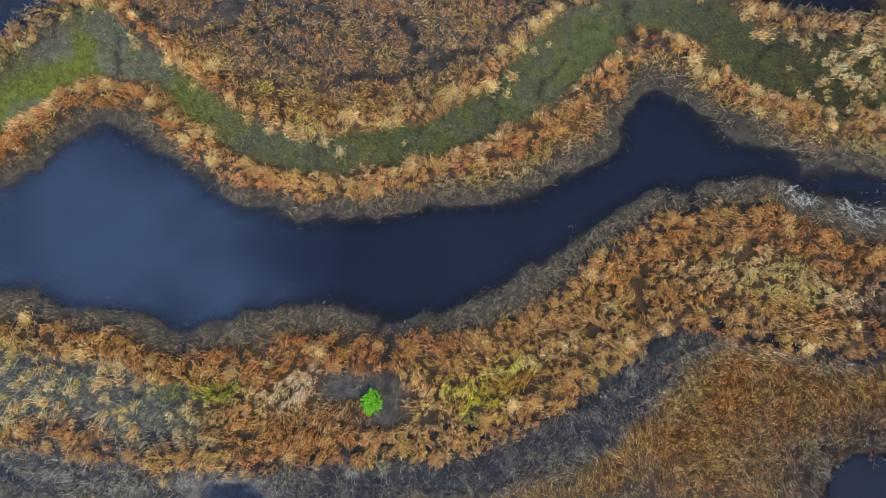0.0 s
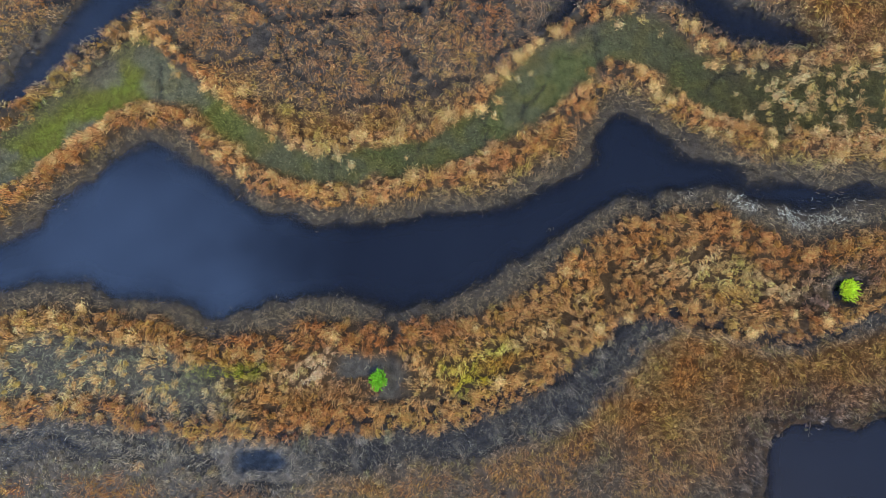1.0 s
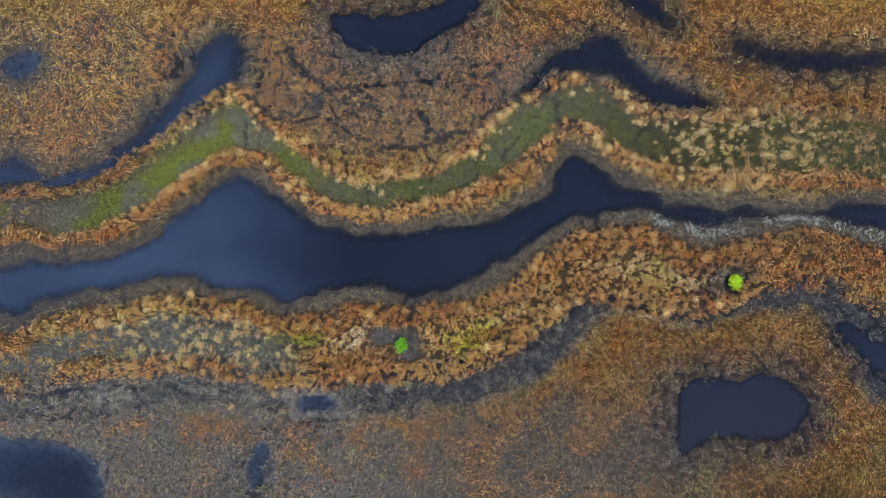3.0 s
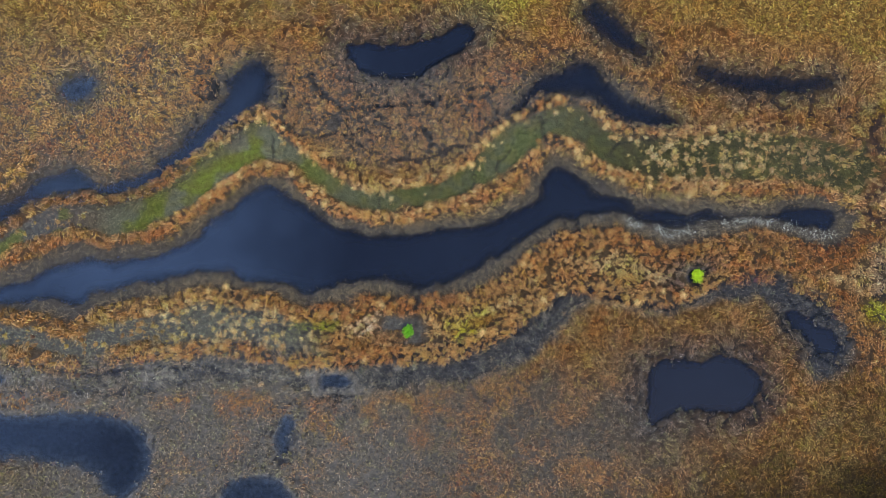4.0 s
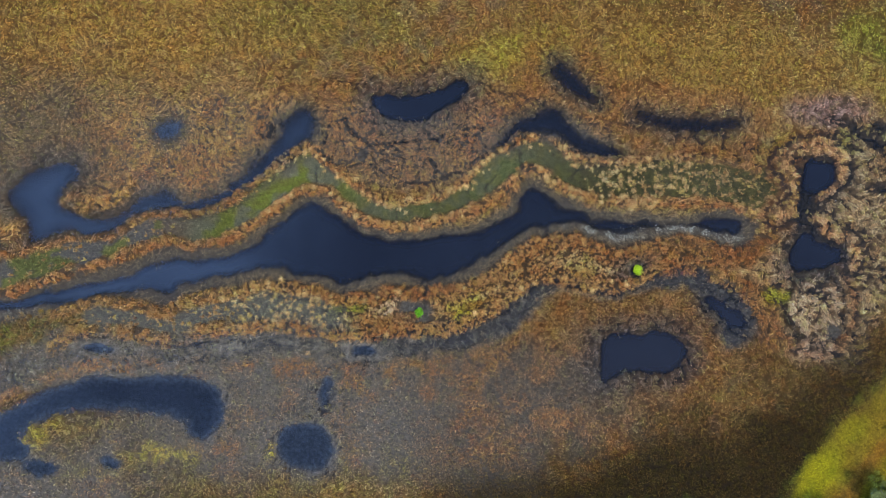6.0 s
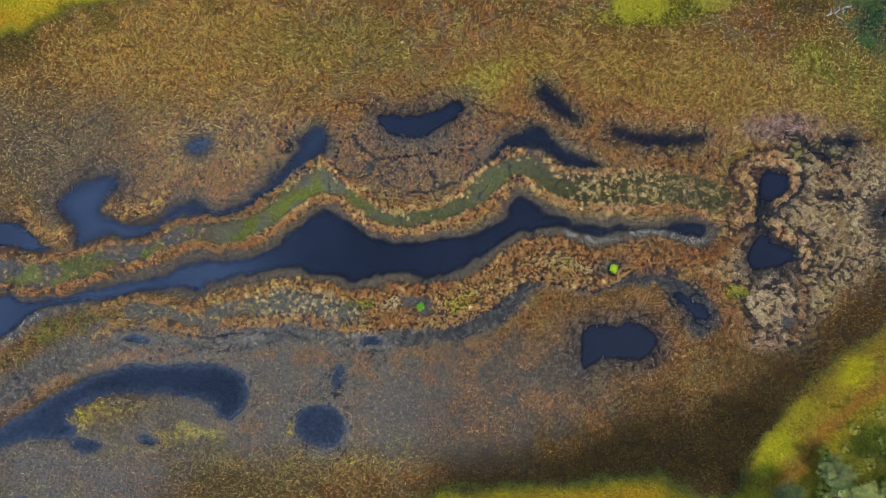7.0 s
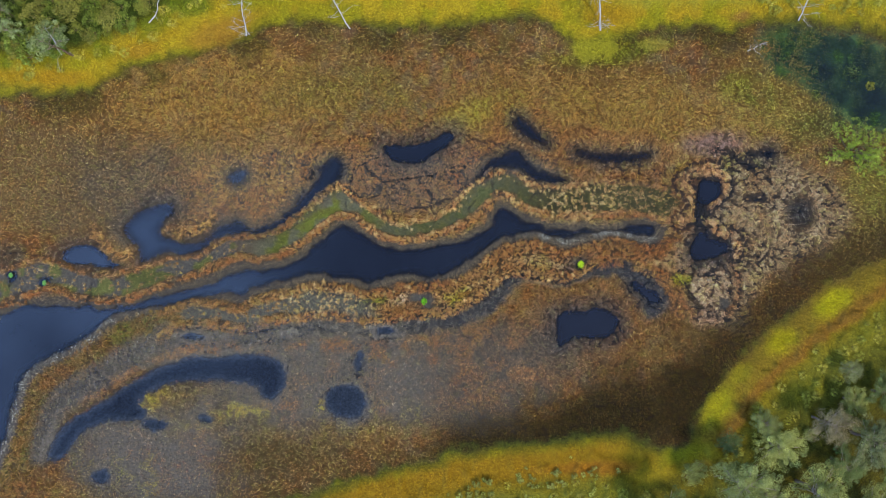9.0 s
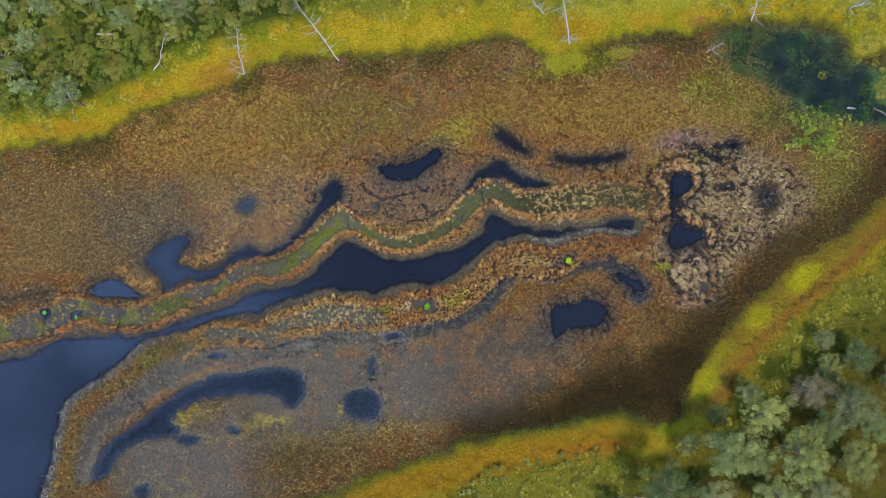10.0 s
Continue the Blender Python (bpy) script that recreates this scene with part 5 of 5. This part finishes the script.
# pines of the wood: pale limbs that spread from the stem and carry rounded tufts
def pine(seed, tall_m, wide, colour, limbs, per, tuft=0.42):
    r = np.random.default_rng(seed)
    root = new("pine_tree")
    tip = np.array([r.normal(0, 0.25), r.normal(0, 0.25), tall_m * 0.93])
    part("trunk", stem_mesh("trunk", r, (0, 0, -0.2), tip, 0.02 * tall_m, 0.02, M_BARK, 0.06, 7), root)
    centres, radii = [tip], [tuft * wide / 4.4]
    for k in range(limbs):
        u = (k + r.uniform(0, 1)) / limbs
        z = tall_m * (0.52 + 0.42 * u)
        reach = wide / 2 * math.sqrt(max(0.06, 1 - (u * 0.92) ** 2)) * r.uniform(0.62, 1.12)
        turn = k * 2.4 + r.normal(0, 0.35)
        way = np.array([math.cos(turn), math.sin(turn), 0])
        side = np.array([-way[1], way[0], 0])
        foot = tip * (z / tall_m) + (0, 0, -0.06 * tall_m)
        foot[2] = z - 0.10 * tall_m
        end = way * reach + (0, 0, z + 0.10 * reach)
        part("limb", stem_mesh("limb", r, foot, end - way * 0.1, 0.05 * wide / 4.4, 0.014, M_LIMB, 0.07, 6, 5), root)
        for q in np.linspace(0.42, 1.0, 5):
            c = foot + (end - foot) * q + side * r.normal(0, 0.16 * wide / 4.4 + 0.14 * reach * q)
            centres.append(c + (0, 0, r.uniform(0.05, 0.3)))
            radii.append(r.uniform(0.6, 1.15) * tuft * wide / 4.4)
    v, f, c = leaf_cloud(r, centres, radii, per, 0.085, colour, 0.2, 0.75, 0.34, 0.4)
    part("crown", mesh_of("crown", v, f, M_CROWN, c), root)
    return tagged(root, "green pine with pale limbs and rounded needle tufts", "tree", "pines of the wood")


PINE_GREEN = lin(126, 132, 76)
models = [pine(300 + k, 7.0, 4.4, PINE_GREEN * ((1.0, 1.0, 0.95), (0.68, 0.78, 0.75), (1.25, 1.2, 1.0), (0.95, 0.9, 1.05))[k], 24, 128) for k in range(4)]
models.append(pine(304, 7.0, 4.4, lin(130, 118, 82), 24, 80))
tagged(models[4], "half-dead pine with thin grey-brown needle tufts")
PINES = [(21.4, -14.7, 5.6), (16.7, -17.4, 5.4), (26.6, -15.1, 5.4), (30.3, -11.2, 5.0), (27.4, -10.4, 4.0), (31.6, -8.1, 3.8), (24.5, -12.4, 4.4), (29.3, -6.7, 2.3),
         (23.4, -10.9, 2.8), (21.2, -12.5, 2.4), (31.2, -15.8, 4.4), (28.9, -18.2, 4.6), (25.0, -18.4, 4.4), (32.6, -13.4, 3.6), (18.8, -14.8, 2.4),
         (20.6, -18.6, 4.2), (24.0, -15.8, 3.4), (28.9, -13.2, 3.8), (29.5, -8.8, 2.8), (34.4, -9.5, 4.0), (13.6, -19.8, 3.2)]
r = np.random.default_rng(41)
for k, (x, y, wide) in enumerate(PINES):
    s = wide / 5.1
    m = pose(x, y, ground_z(x, y), 0, 0, r.uniform(0, 360)) @ Matrix.Diagonal((0.93 * s, 0.93 * s, 0.24 + 0.36 * s, 1))
    if k < 5:
        models[k].matrix_basis = m
    else:
        copy_thing(models[k % 4], m)

# thin bog pines in the north-western wood
small = [pine(320 + k, 4.0, 2.4, lin(130, 144, 92), 11, 46, 0.5) for k in range(2)]
for t in small:
    tagged(t, "thin pale blue-green bog pine among shrubs", "tree", "bog pines")
for k, (x, y, wide) in enumerate(((-31.2, 15.3, 2.1), (-28.1, 11.1, 2.6), (-24.1, 17.1, 2.3), (-19.7, 17.7, 2.5), (-32.6, 13.5, 1.9),
                                  (-31.8, 12.0, 1.7), (-32.7, 17.7, 2.5), (-30.0, 17.9, 1.7), (-26.4, 18.6, 2.5), (-22.4, 18.8, 2.5),
                                  (-34.4, 15.8, 2.9), (-14.9, 19.1, 2.5))):
    s = wide / 2.4
    m = pose(x, y, ground_z(x, y), 0, 0, 77 * k) @ Matrix.Scale(s, 4)
    if k < 2:
        small[k].matrix_basis = m
    else:
        copy_thing(small[k % 2], m)


# low shrubs
def shrub(seed, name, wide, high, colour, clumps, per, leaf, label, category, group):
    r = np.random.default_rng(seed)
    root = new(name)
    ang, rad = r.uniform(0, 2 * math.pi, clumps), wide / 2 * np.sqrt(r.random(clumps))
    z = high * (1 - 0.55 * (rad / (wide / 2)) ** 2) * r.uniform(0.7, 1.0, clumps)
    centres = np.stack([rad * np.cos(ang), rad * np.sin(ang), z], -1)
    for k in range(4):
        part("stem", stem_mesh("stem", r, (0.05 * k - 0.1, 0.03, -0.05), centres[k] * 0.9, 0.016 * wide, 0.006, M_BARK, 0.02, 4, 5), root)
    v, f, c = leaf_cloud(r, centres, np.full(clumps, wide * 0.16), per, leaf, colour, 0.28)
    part("foliage", mesh_of("foliage", v, f, M_CROWN, c), root)
    return tagged(root, label, category, group)


def plant_out(models, spots, low=0.7, high=1.3, seed=3):
    r = np.random.default_rng(seed)
    for k, (x, y) in enumerate(spots):
        s = r.uniform(low, high)
        m = pose(x, y, ground_z(x, y), 0, 0, r.uniform(0, 360)) @ Matrix.Diagonal((s, s, s * r.uniform(0.8, 1.2), 1))
        if k < len(models):
            models[k].matrix_basis = m
        else:
            copy_thing(models[k % len(models)], m)


def spots_in(field, lo, hi, gap, box, seed):
    """Uneven spots where a distance lies between two values."""
    r = np.random.default_rng(seed)
    gx, gy = np.meshgrid(np.arange(box[0], box[1], gap), np.arange(box[2], box[3], gap))
    x, y = (gx + r.uniform(-0.45, 0.45, gx.shape) * gap).ravel(), (gy + r.uniform(-0.45, 0.45, gy.shape) * gap).ravel()
    d = at(field, x, y)
    keep = (d > lo) & (d < hi)
    return list(zip(x[keep].tolist(), y[keep].tolist()))


dark_shrubs = [shrub(500 + k, "bog_shrub", 1.3, 0.8, (lin(122, 128, 54), lin(138, 138, 66), lin(104, 120, 50))[k], 26, 44, 0.065,
                     "dark olive-green leafy shrub on the wood floor", "shrub", "bog shrubs") for k in range(3)]
plant_out(dark_shrubs, spots_in(wood_n, -40, 0.1, 0.92, (-36.5, -8, 9, 21.5), 8), 0.6, 1.3)
edge_shrubs = [shrub(520 + k, "edge_shrub", 1.2, 0.9, (lin(84, 104, 50), lin(108, 112, 54))[k], 24, 34, 0.09,
                     "green shrub under the pines at the wood's edge", "shrub", "edge shrubs") for k in range(2)]
plant_out(edge_shrubs, spots_in(wood_s, -2.6, -0.3, 1.9, (12, 37, -21.5, -5), 9), 0.5, 1.0)
grey_shrubs = [shrub(540 + k, "willow_shrub", 0.42, 0.3, (lin(168, 166, 84), lin(152, 154, 74))[k], 10, 20, 0.06,
                     "low grey-green willow shrub in the meadow", "shrub", "grey willows") for k in range(2)]
r = np.random.default_rng(12)
line = np.array([(2.0, -19.2), (3.8, -17.5), (6.5, -16.9), (9.6, -16.4), (13.4, -16.1)])
spots = []
for k in range(60):
    u = r.uniform(0, len(line) - 1.001)
    i = int(u)
    p = line[i] + (line[i + 1] - line[i]) * (u - i) + r.normal(0, 0.7, 2)
    spots.append((float(p[0]), float(p[1])))
plant_out(grey_shrubs, spots, 0.5, 1.3, 5)
hummocks = [shrub(560 + k, "hummock", 0.95, 0.24, (lin(172, 162, 66), lin(150, 147, 56))[k], 24, 24, 0.06,
                  "rounded yellow-green hummock of moss and dwarf shrubs", "hummock", "meadow hummocks") for k in range(2)]
hummock_spots = [p for p in spots_in(d_out, -40, -2.6, 1.15, (-12, 38, 16.2, 21.5), 18) if p[0] > 1 or p[1] > 17.8]
hummock_spots += [(32.6, 15.2), (33.2, 16.2), (34.0, 15.0), (34.8, 16.4), (33.8, 17.2), (35.2, 13.4), (35.6, 12.4), (36.4, 13.2), (34.6, 14.4)]
hummock_spots += [p for p in spots_in(out_s, -6.6, -3.0, 1.02, (4, 38, -20, 6), 28) if at(wood_s, np.array([p[0]]), np.array([p[1]]))[0] > 0.6]
hummock_spots += spots_in(wood_n, 0.2, 1.5, 1.05, (-36, -8, 9, 21), 38)
hummock_spots += spots_in(out_n, -40, -0.9, 0.95, (21, 38, 14, 21.5), 48)
hummock_spots += [(29.9, 13.95), (34.4, 12.4), (35.0, 13.0), (34.8, 13.7), (34.2, 13.1), (35.5, 12.4)]
plant_out(hummocks, hummock_spots, 0.5, 1.1, 6)


# bright willow bush in the east
def big_willow():
    r = np.random.default_rng(71)
    root = new("willow_bush")
    root.matrix_basis = pose(28.9, 8.9, ground_z(28.9, 8.9))
    centres, radii = [], []
    for k, (sx, sy) in enumerate(((-1.5, 1.5), (-0.5, 1.6), (0.9, 1.0), (2.0, 0.5), (-0.4, 0.3), (0.1, -1.1), (-1.7, -0.2), (0.7, -0.3), (1.3, -1.0))):
        for q in range(4):
            end = np.array([sx + r.normal(0, 0.35), sy + r.normal(0, 0.35), r.uniform(1.0, 1.9) - 0.12 * math.hypot(sx, sy)])
            part("stem", stem_mesh("stem", r, (0.12 * sx, 0.12 * sy, -0.05), end, 0.03, 0.008, M_BARK, 0.05, 5, 5), root)
            for u in np.linspace(0.5, 1.1, 11):
                centres.append(end * u + r.normal(0, 0.15, 3))
                radii.append(r.uniform(0.08, 0.2))
    v, f, c = leaf_cloud(r, centres, radii, 60, 0.055, lin(138, 156, 54), 0.4, 0.9, 0.2, 1.6)
    part("foliage", mesh_of("foliage", v, f, M_LEAF, c), root)
    tagged(root, "tall willow bush with bright yellow-green leaves in shallow water", "bush")


big_willow()


# bright green sedge clumps in their little pools
def green_clump(x, y, wide, seed, colour):
    r = np.random.default_rng(seed)
    root = new("sedge_clump")
    root.matrix_basis = pose(x, y, max(0.0, ground_z(x, y)))
    n = 520
    ang, off = r.uniform(0, 2 * math.pi, n), np.minimum(np.abs(r.normal(0, wide * 0.2, n)), wide * 0.36)
    bx, by = off * np.cos(ang), off * np.sin(ang) * 1.25
    col = np.clip(np.asarray(colour) * np.exp(r.normal(0, 0.3, n))[:, None], 0, 0.9)
    v, f, c = blades(r, bx, by, np.full(n, 0.05), wide * r.uniform(0.12, 0.24, n), ang + r.normal(0, 0.9, n), col, np.full(n, 0.019), True)
    v[:, 2] *= 1.6
    part("leaves", mesh_of("leaves", v, f, M_LEAF, c), root)
    bm = bmesh.new()
    bmesh.ops.create_icosphere(bm, subdivisions=3, radius=wide * 0.3)
    for q in bm.verts:
        q.co *= 1 + 0.25 * (noise.noise(q.co * 9) )
        q.co.z *= 0.35
    me = bpy.data.meshes.new("root_mound")
    bm.to_mesh(me)
    a = me.attributes.new("tint", "FLOAT_COLOR", "POINT")
    a.data.foreach_set("color", np.tile((*lin(70, 62, 44), 1), len(me.vertices)).astype(np.float32))
    me.materials.append(M_PEAT)
    part("root_mound", me, root, "dark peaty root mound")
    tagged(root, "bright green sedge clump growing in a small dark pool", "sedge", "green sedge clumps")


green_clump(-1.26, -4.52, 0.50, 81, lin(112, 178, 44))
green_clump(9.87, -0.85, 0.55, 82, lin(176, 212, 44))
green_clump(-31.4, -5.2, 0.34, 83, lin(112, 168, 84))
green_clump(-28.9, -5.55, 0.34, 84, lin(112, 168, 84))


# grey snags: base x, y; top x, y, height; number of branches
def snag(x, y, tx, ty, high, count, seed):
    r = np.random.default_rng(seed)
    root = new("dead_tree")
    z = ground_z(x, y)
    root.matrix_basis = pose(x, y, z)
    a, b = np.array([0, 0, -0.15]), np.array([tx - x, ty - y, high - z])
    path = crooked(r, a, b, 0.06, 9)
    v, f = tube(path, np.linspace(0.055, 0.012, 9), 8)
    me = mesh_of("trunk", v, f, M_DEADWOOD)
    part("trunk", me, root)
    axis = (b - a) / np.linalg.norm(b - a)
    for k in range(count):
        u = r.uniform(0.02, 0.97)
        p = a + (b - a) * u
        d = np.cross(axis, r.normal(size=3))
        d /= np.linalg.norm(d)
        ln = r.uniform(0.35, 1.5) * (1.1 - 0.5 * u)
        end = p + (d + axis * r.uniform(-0.1, 0.5)) * ln
        limb = part("branch", stem_mesh("branch", r, p, end, 0.015, 0.005, M_DEADWOOD, 0.06, 5, 5), root)
        for q in (0.5, 0.75) if ln > 0.6 else ():
            a0 = p + (end - p) * q
            part("twig", stem_mesh("twig", r, a0, a0 + (end - p) * 0.25 + r.normal(0, 0.16 * ln, 3), 0.008, 0.003, M_DEADWOOD, 0.02, 3, 4), limb)
    tagged(root, "bare silver-grey dead tree leaning over the meadow", "dead tree", "dead trees")


for k, (x, y, tx, ty, high, count) in enumerate(((-8.3, 14.8, -10.9, 17.9, 5, 34), (9.9, 16.2, 8.1, 19.6, 5, 40), (-15.9, 13.6, -15.4, 16.3, 3.5, 30),
                                                 (-29.0, 11.0, -28.7, 12.3, 3, 9), (-23.0, 13.8, -20.7, 16.0, 3, 4), (24.3, 18.2, 23.5, 19.8, 3, 18),
                                                 (7.8, 18.6, 5.8, 19.2, 3, 14), (31.9, 19.2, 32.2, 19.3, 2.5, 12), (-18.1, 19.2, -18.4, 19.4, 2, 14))):
    snag(x, y, tx, ty, high, count, 600 + k)

# fallen logs
for k, (x, y, tx, ty) in enumerate(((-27.4, 17.7, -29.6, 19.4), (-27.1, 16.6, -25.5, 16.3), (-35.2, 14.9, -33.6, 14.6), (-32.2, 19.6, -31.9, 17.9),
                                    (35.0, 10.8, 33.8, 11.3), (31.9, 11.4, 32.4, 11.3), (-32.6, 19.0, -30.4, 17.8), (-25.7, 19.6, -24.3, 19.2),
                                    (15.0, -19.2, 15.9, -19.2), (-35.2, 16.0, -33.7, 15.5))):
    r = np.random.default_rng(700 + k)
    up = 1.0 if x < 0 else 0.3
    root = new("fallen_log")
    root.matrix_basis = pose(x, y, ground_z(x, y))
    part("log", stem_mesh("log", r, (0, 0, 0.05), (tx - x, ty - y, up), 0.07, 0.035, M_DEADWOOD if k % 2 else M_LOG, 0.03, 7), root)
    for q in (0.4, 0.7):
        p = np.array([(tx - x) * q, (ty - y) * q, 0.05 + up * q])
        part("stub", stem_mesh("stub", r, p, p + r.normal(0, 0.16, 3), 0.018, 0.008, M_DEADWOOD, 0.01, 3, 5), root)
    tagged(root, "grey barkless fallen log with broken branch stubs", "log", "fallen logs")

# driftwood in the north-eastern reeds
r = np.random.default_rng(91)
root = new("driftwood")
root.matrix_basis = pose(21.4, 16.0, max(0, ground_z(21.4, 16.0)))
part("stem", stem_mesh("stem", r, (-0.7, -0.3, 0.05), (0.6, 0.4, 0.2), 0.05, 0.02, M_DEADWOOD, 0.09, 7), root)
for k in range(18):
    p = np.array([-0.7 + 0.07 * k, -0.3 + 0.038 * k, 0.1])
    part("branch", stem_mesh("branch", r, p, p + (r.normal(0, 0.3), r.normal(0, 0.35), r.uniform(0.05, 0.35)), 0.02, 0.006, M_LOG if k % 3 else M_DEADWOOD, 0.08, 5, 5), root)
tagged(root, "bleached branchy driftwood lying in the reeds", "driftwood")


# single tussocks along the rows by the channel
def tussock_mesh(seed, colour, tip):
    r = np.random.default_rng(seed)
    n = 230
    ang, off = r.uniform(0, 2 * math.pi, n), np.minimum(np.abs(r.normal(0, 0.10, n)), 0.19)
    mixed = np.where(r.random(n)[:, None] < 0.6, colour, tip) * WHITENESS
    col = np.clip(mixed * np.exp(r.normal(0.14, 0.42, n))[:, None], 0, 0.9)
    dome = 0.13 * np.clip(1 - (off / 0.22) ** 2, 0, 1)
    v, f, c = blades(r, off * np.cos(ang), off * np.sin(ang), dome + r.uniform(0.0, 0.03, n), r.uniform(0.05, 0.12, n),
                     np.where(r.random(n) < 0.25, ang, r.uniform(0, 6.28, n)) + r.normal(0, 0.7, n), col, r.uniform(0.005, 0.009, n), True)
    return mesh_of("tussock", v, f, M_TUSSOCK, c)


straw_kinds = [tussock_mesh(800 + k, lin(208, 160, 108), OCHRE) for k in range(5)]
rust_kinds = [tussock_mesh(820 + k, RUST, OCHRE) for k in range(5)]
r = np.random.default_rng(55)
for line, gap, off, straw in ((ROW_N1, 0.34, 0.14, 0.55), (ROW_N2, 0.42, 0.12, 0.75), (ROW_S1, 0.38, 0.2, 0.25), (ROW_S2, 0.5, 0.2, 0.4)):
    p = rounded(line, False)
    seg = np.hypot(*np.diff(p, axis=0).T)
    run = np.concatenate([[0], np.cumsum(seg)])
    for d in np.arange(0, run[-1], gap):
        x, y = np.interp(d, run, p[:, 0]) + r.normal(0, off), np.interp(d, run, p[:, 1]) + r.normal(0, off)
        if not (-10.5 < x < 10.5 and -7.5 < y < 5.5) or float(at(d_water, np.array([x]), np.array([y]))[0]) < 0.15:
            continue
        pale = r.random() < straw * (1.5 - float(at(patch, np.array([x]), np.array([y]))[0]))
        ob = new("tussock", (straw_kinds if pale else rust_kinds)[r.integers(5)])
        s = r.uniform(0.7, 1.15)
        ob.matrix_basis = pose(x, y, max(0.0, ground_z(x, y)), 0, 0, r.uniform(0, 360)) @ Matrix.Scale(s, 4)
        tagged(ob, "pale straw-coloured grass tussock on the bank" if pale else "rust-orange grass tussock on the bank", "tussock", "bank tussocks")
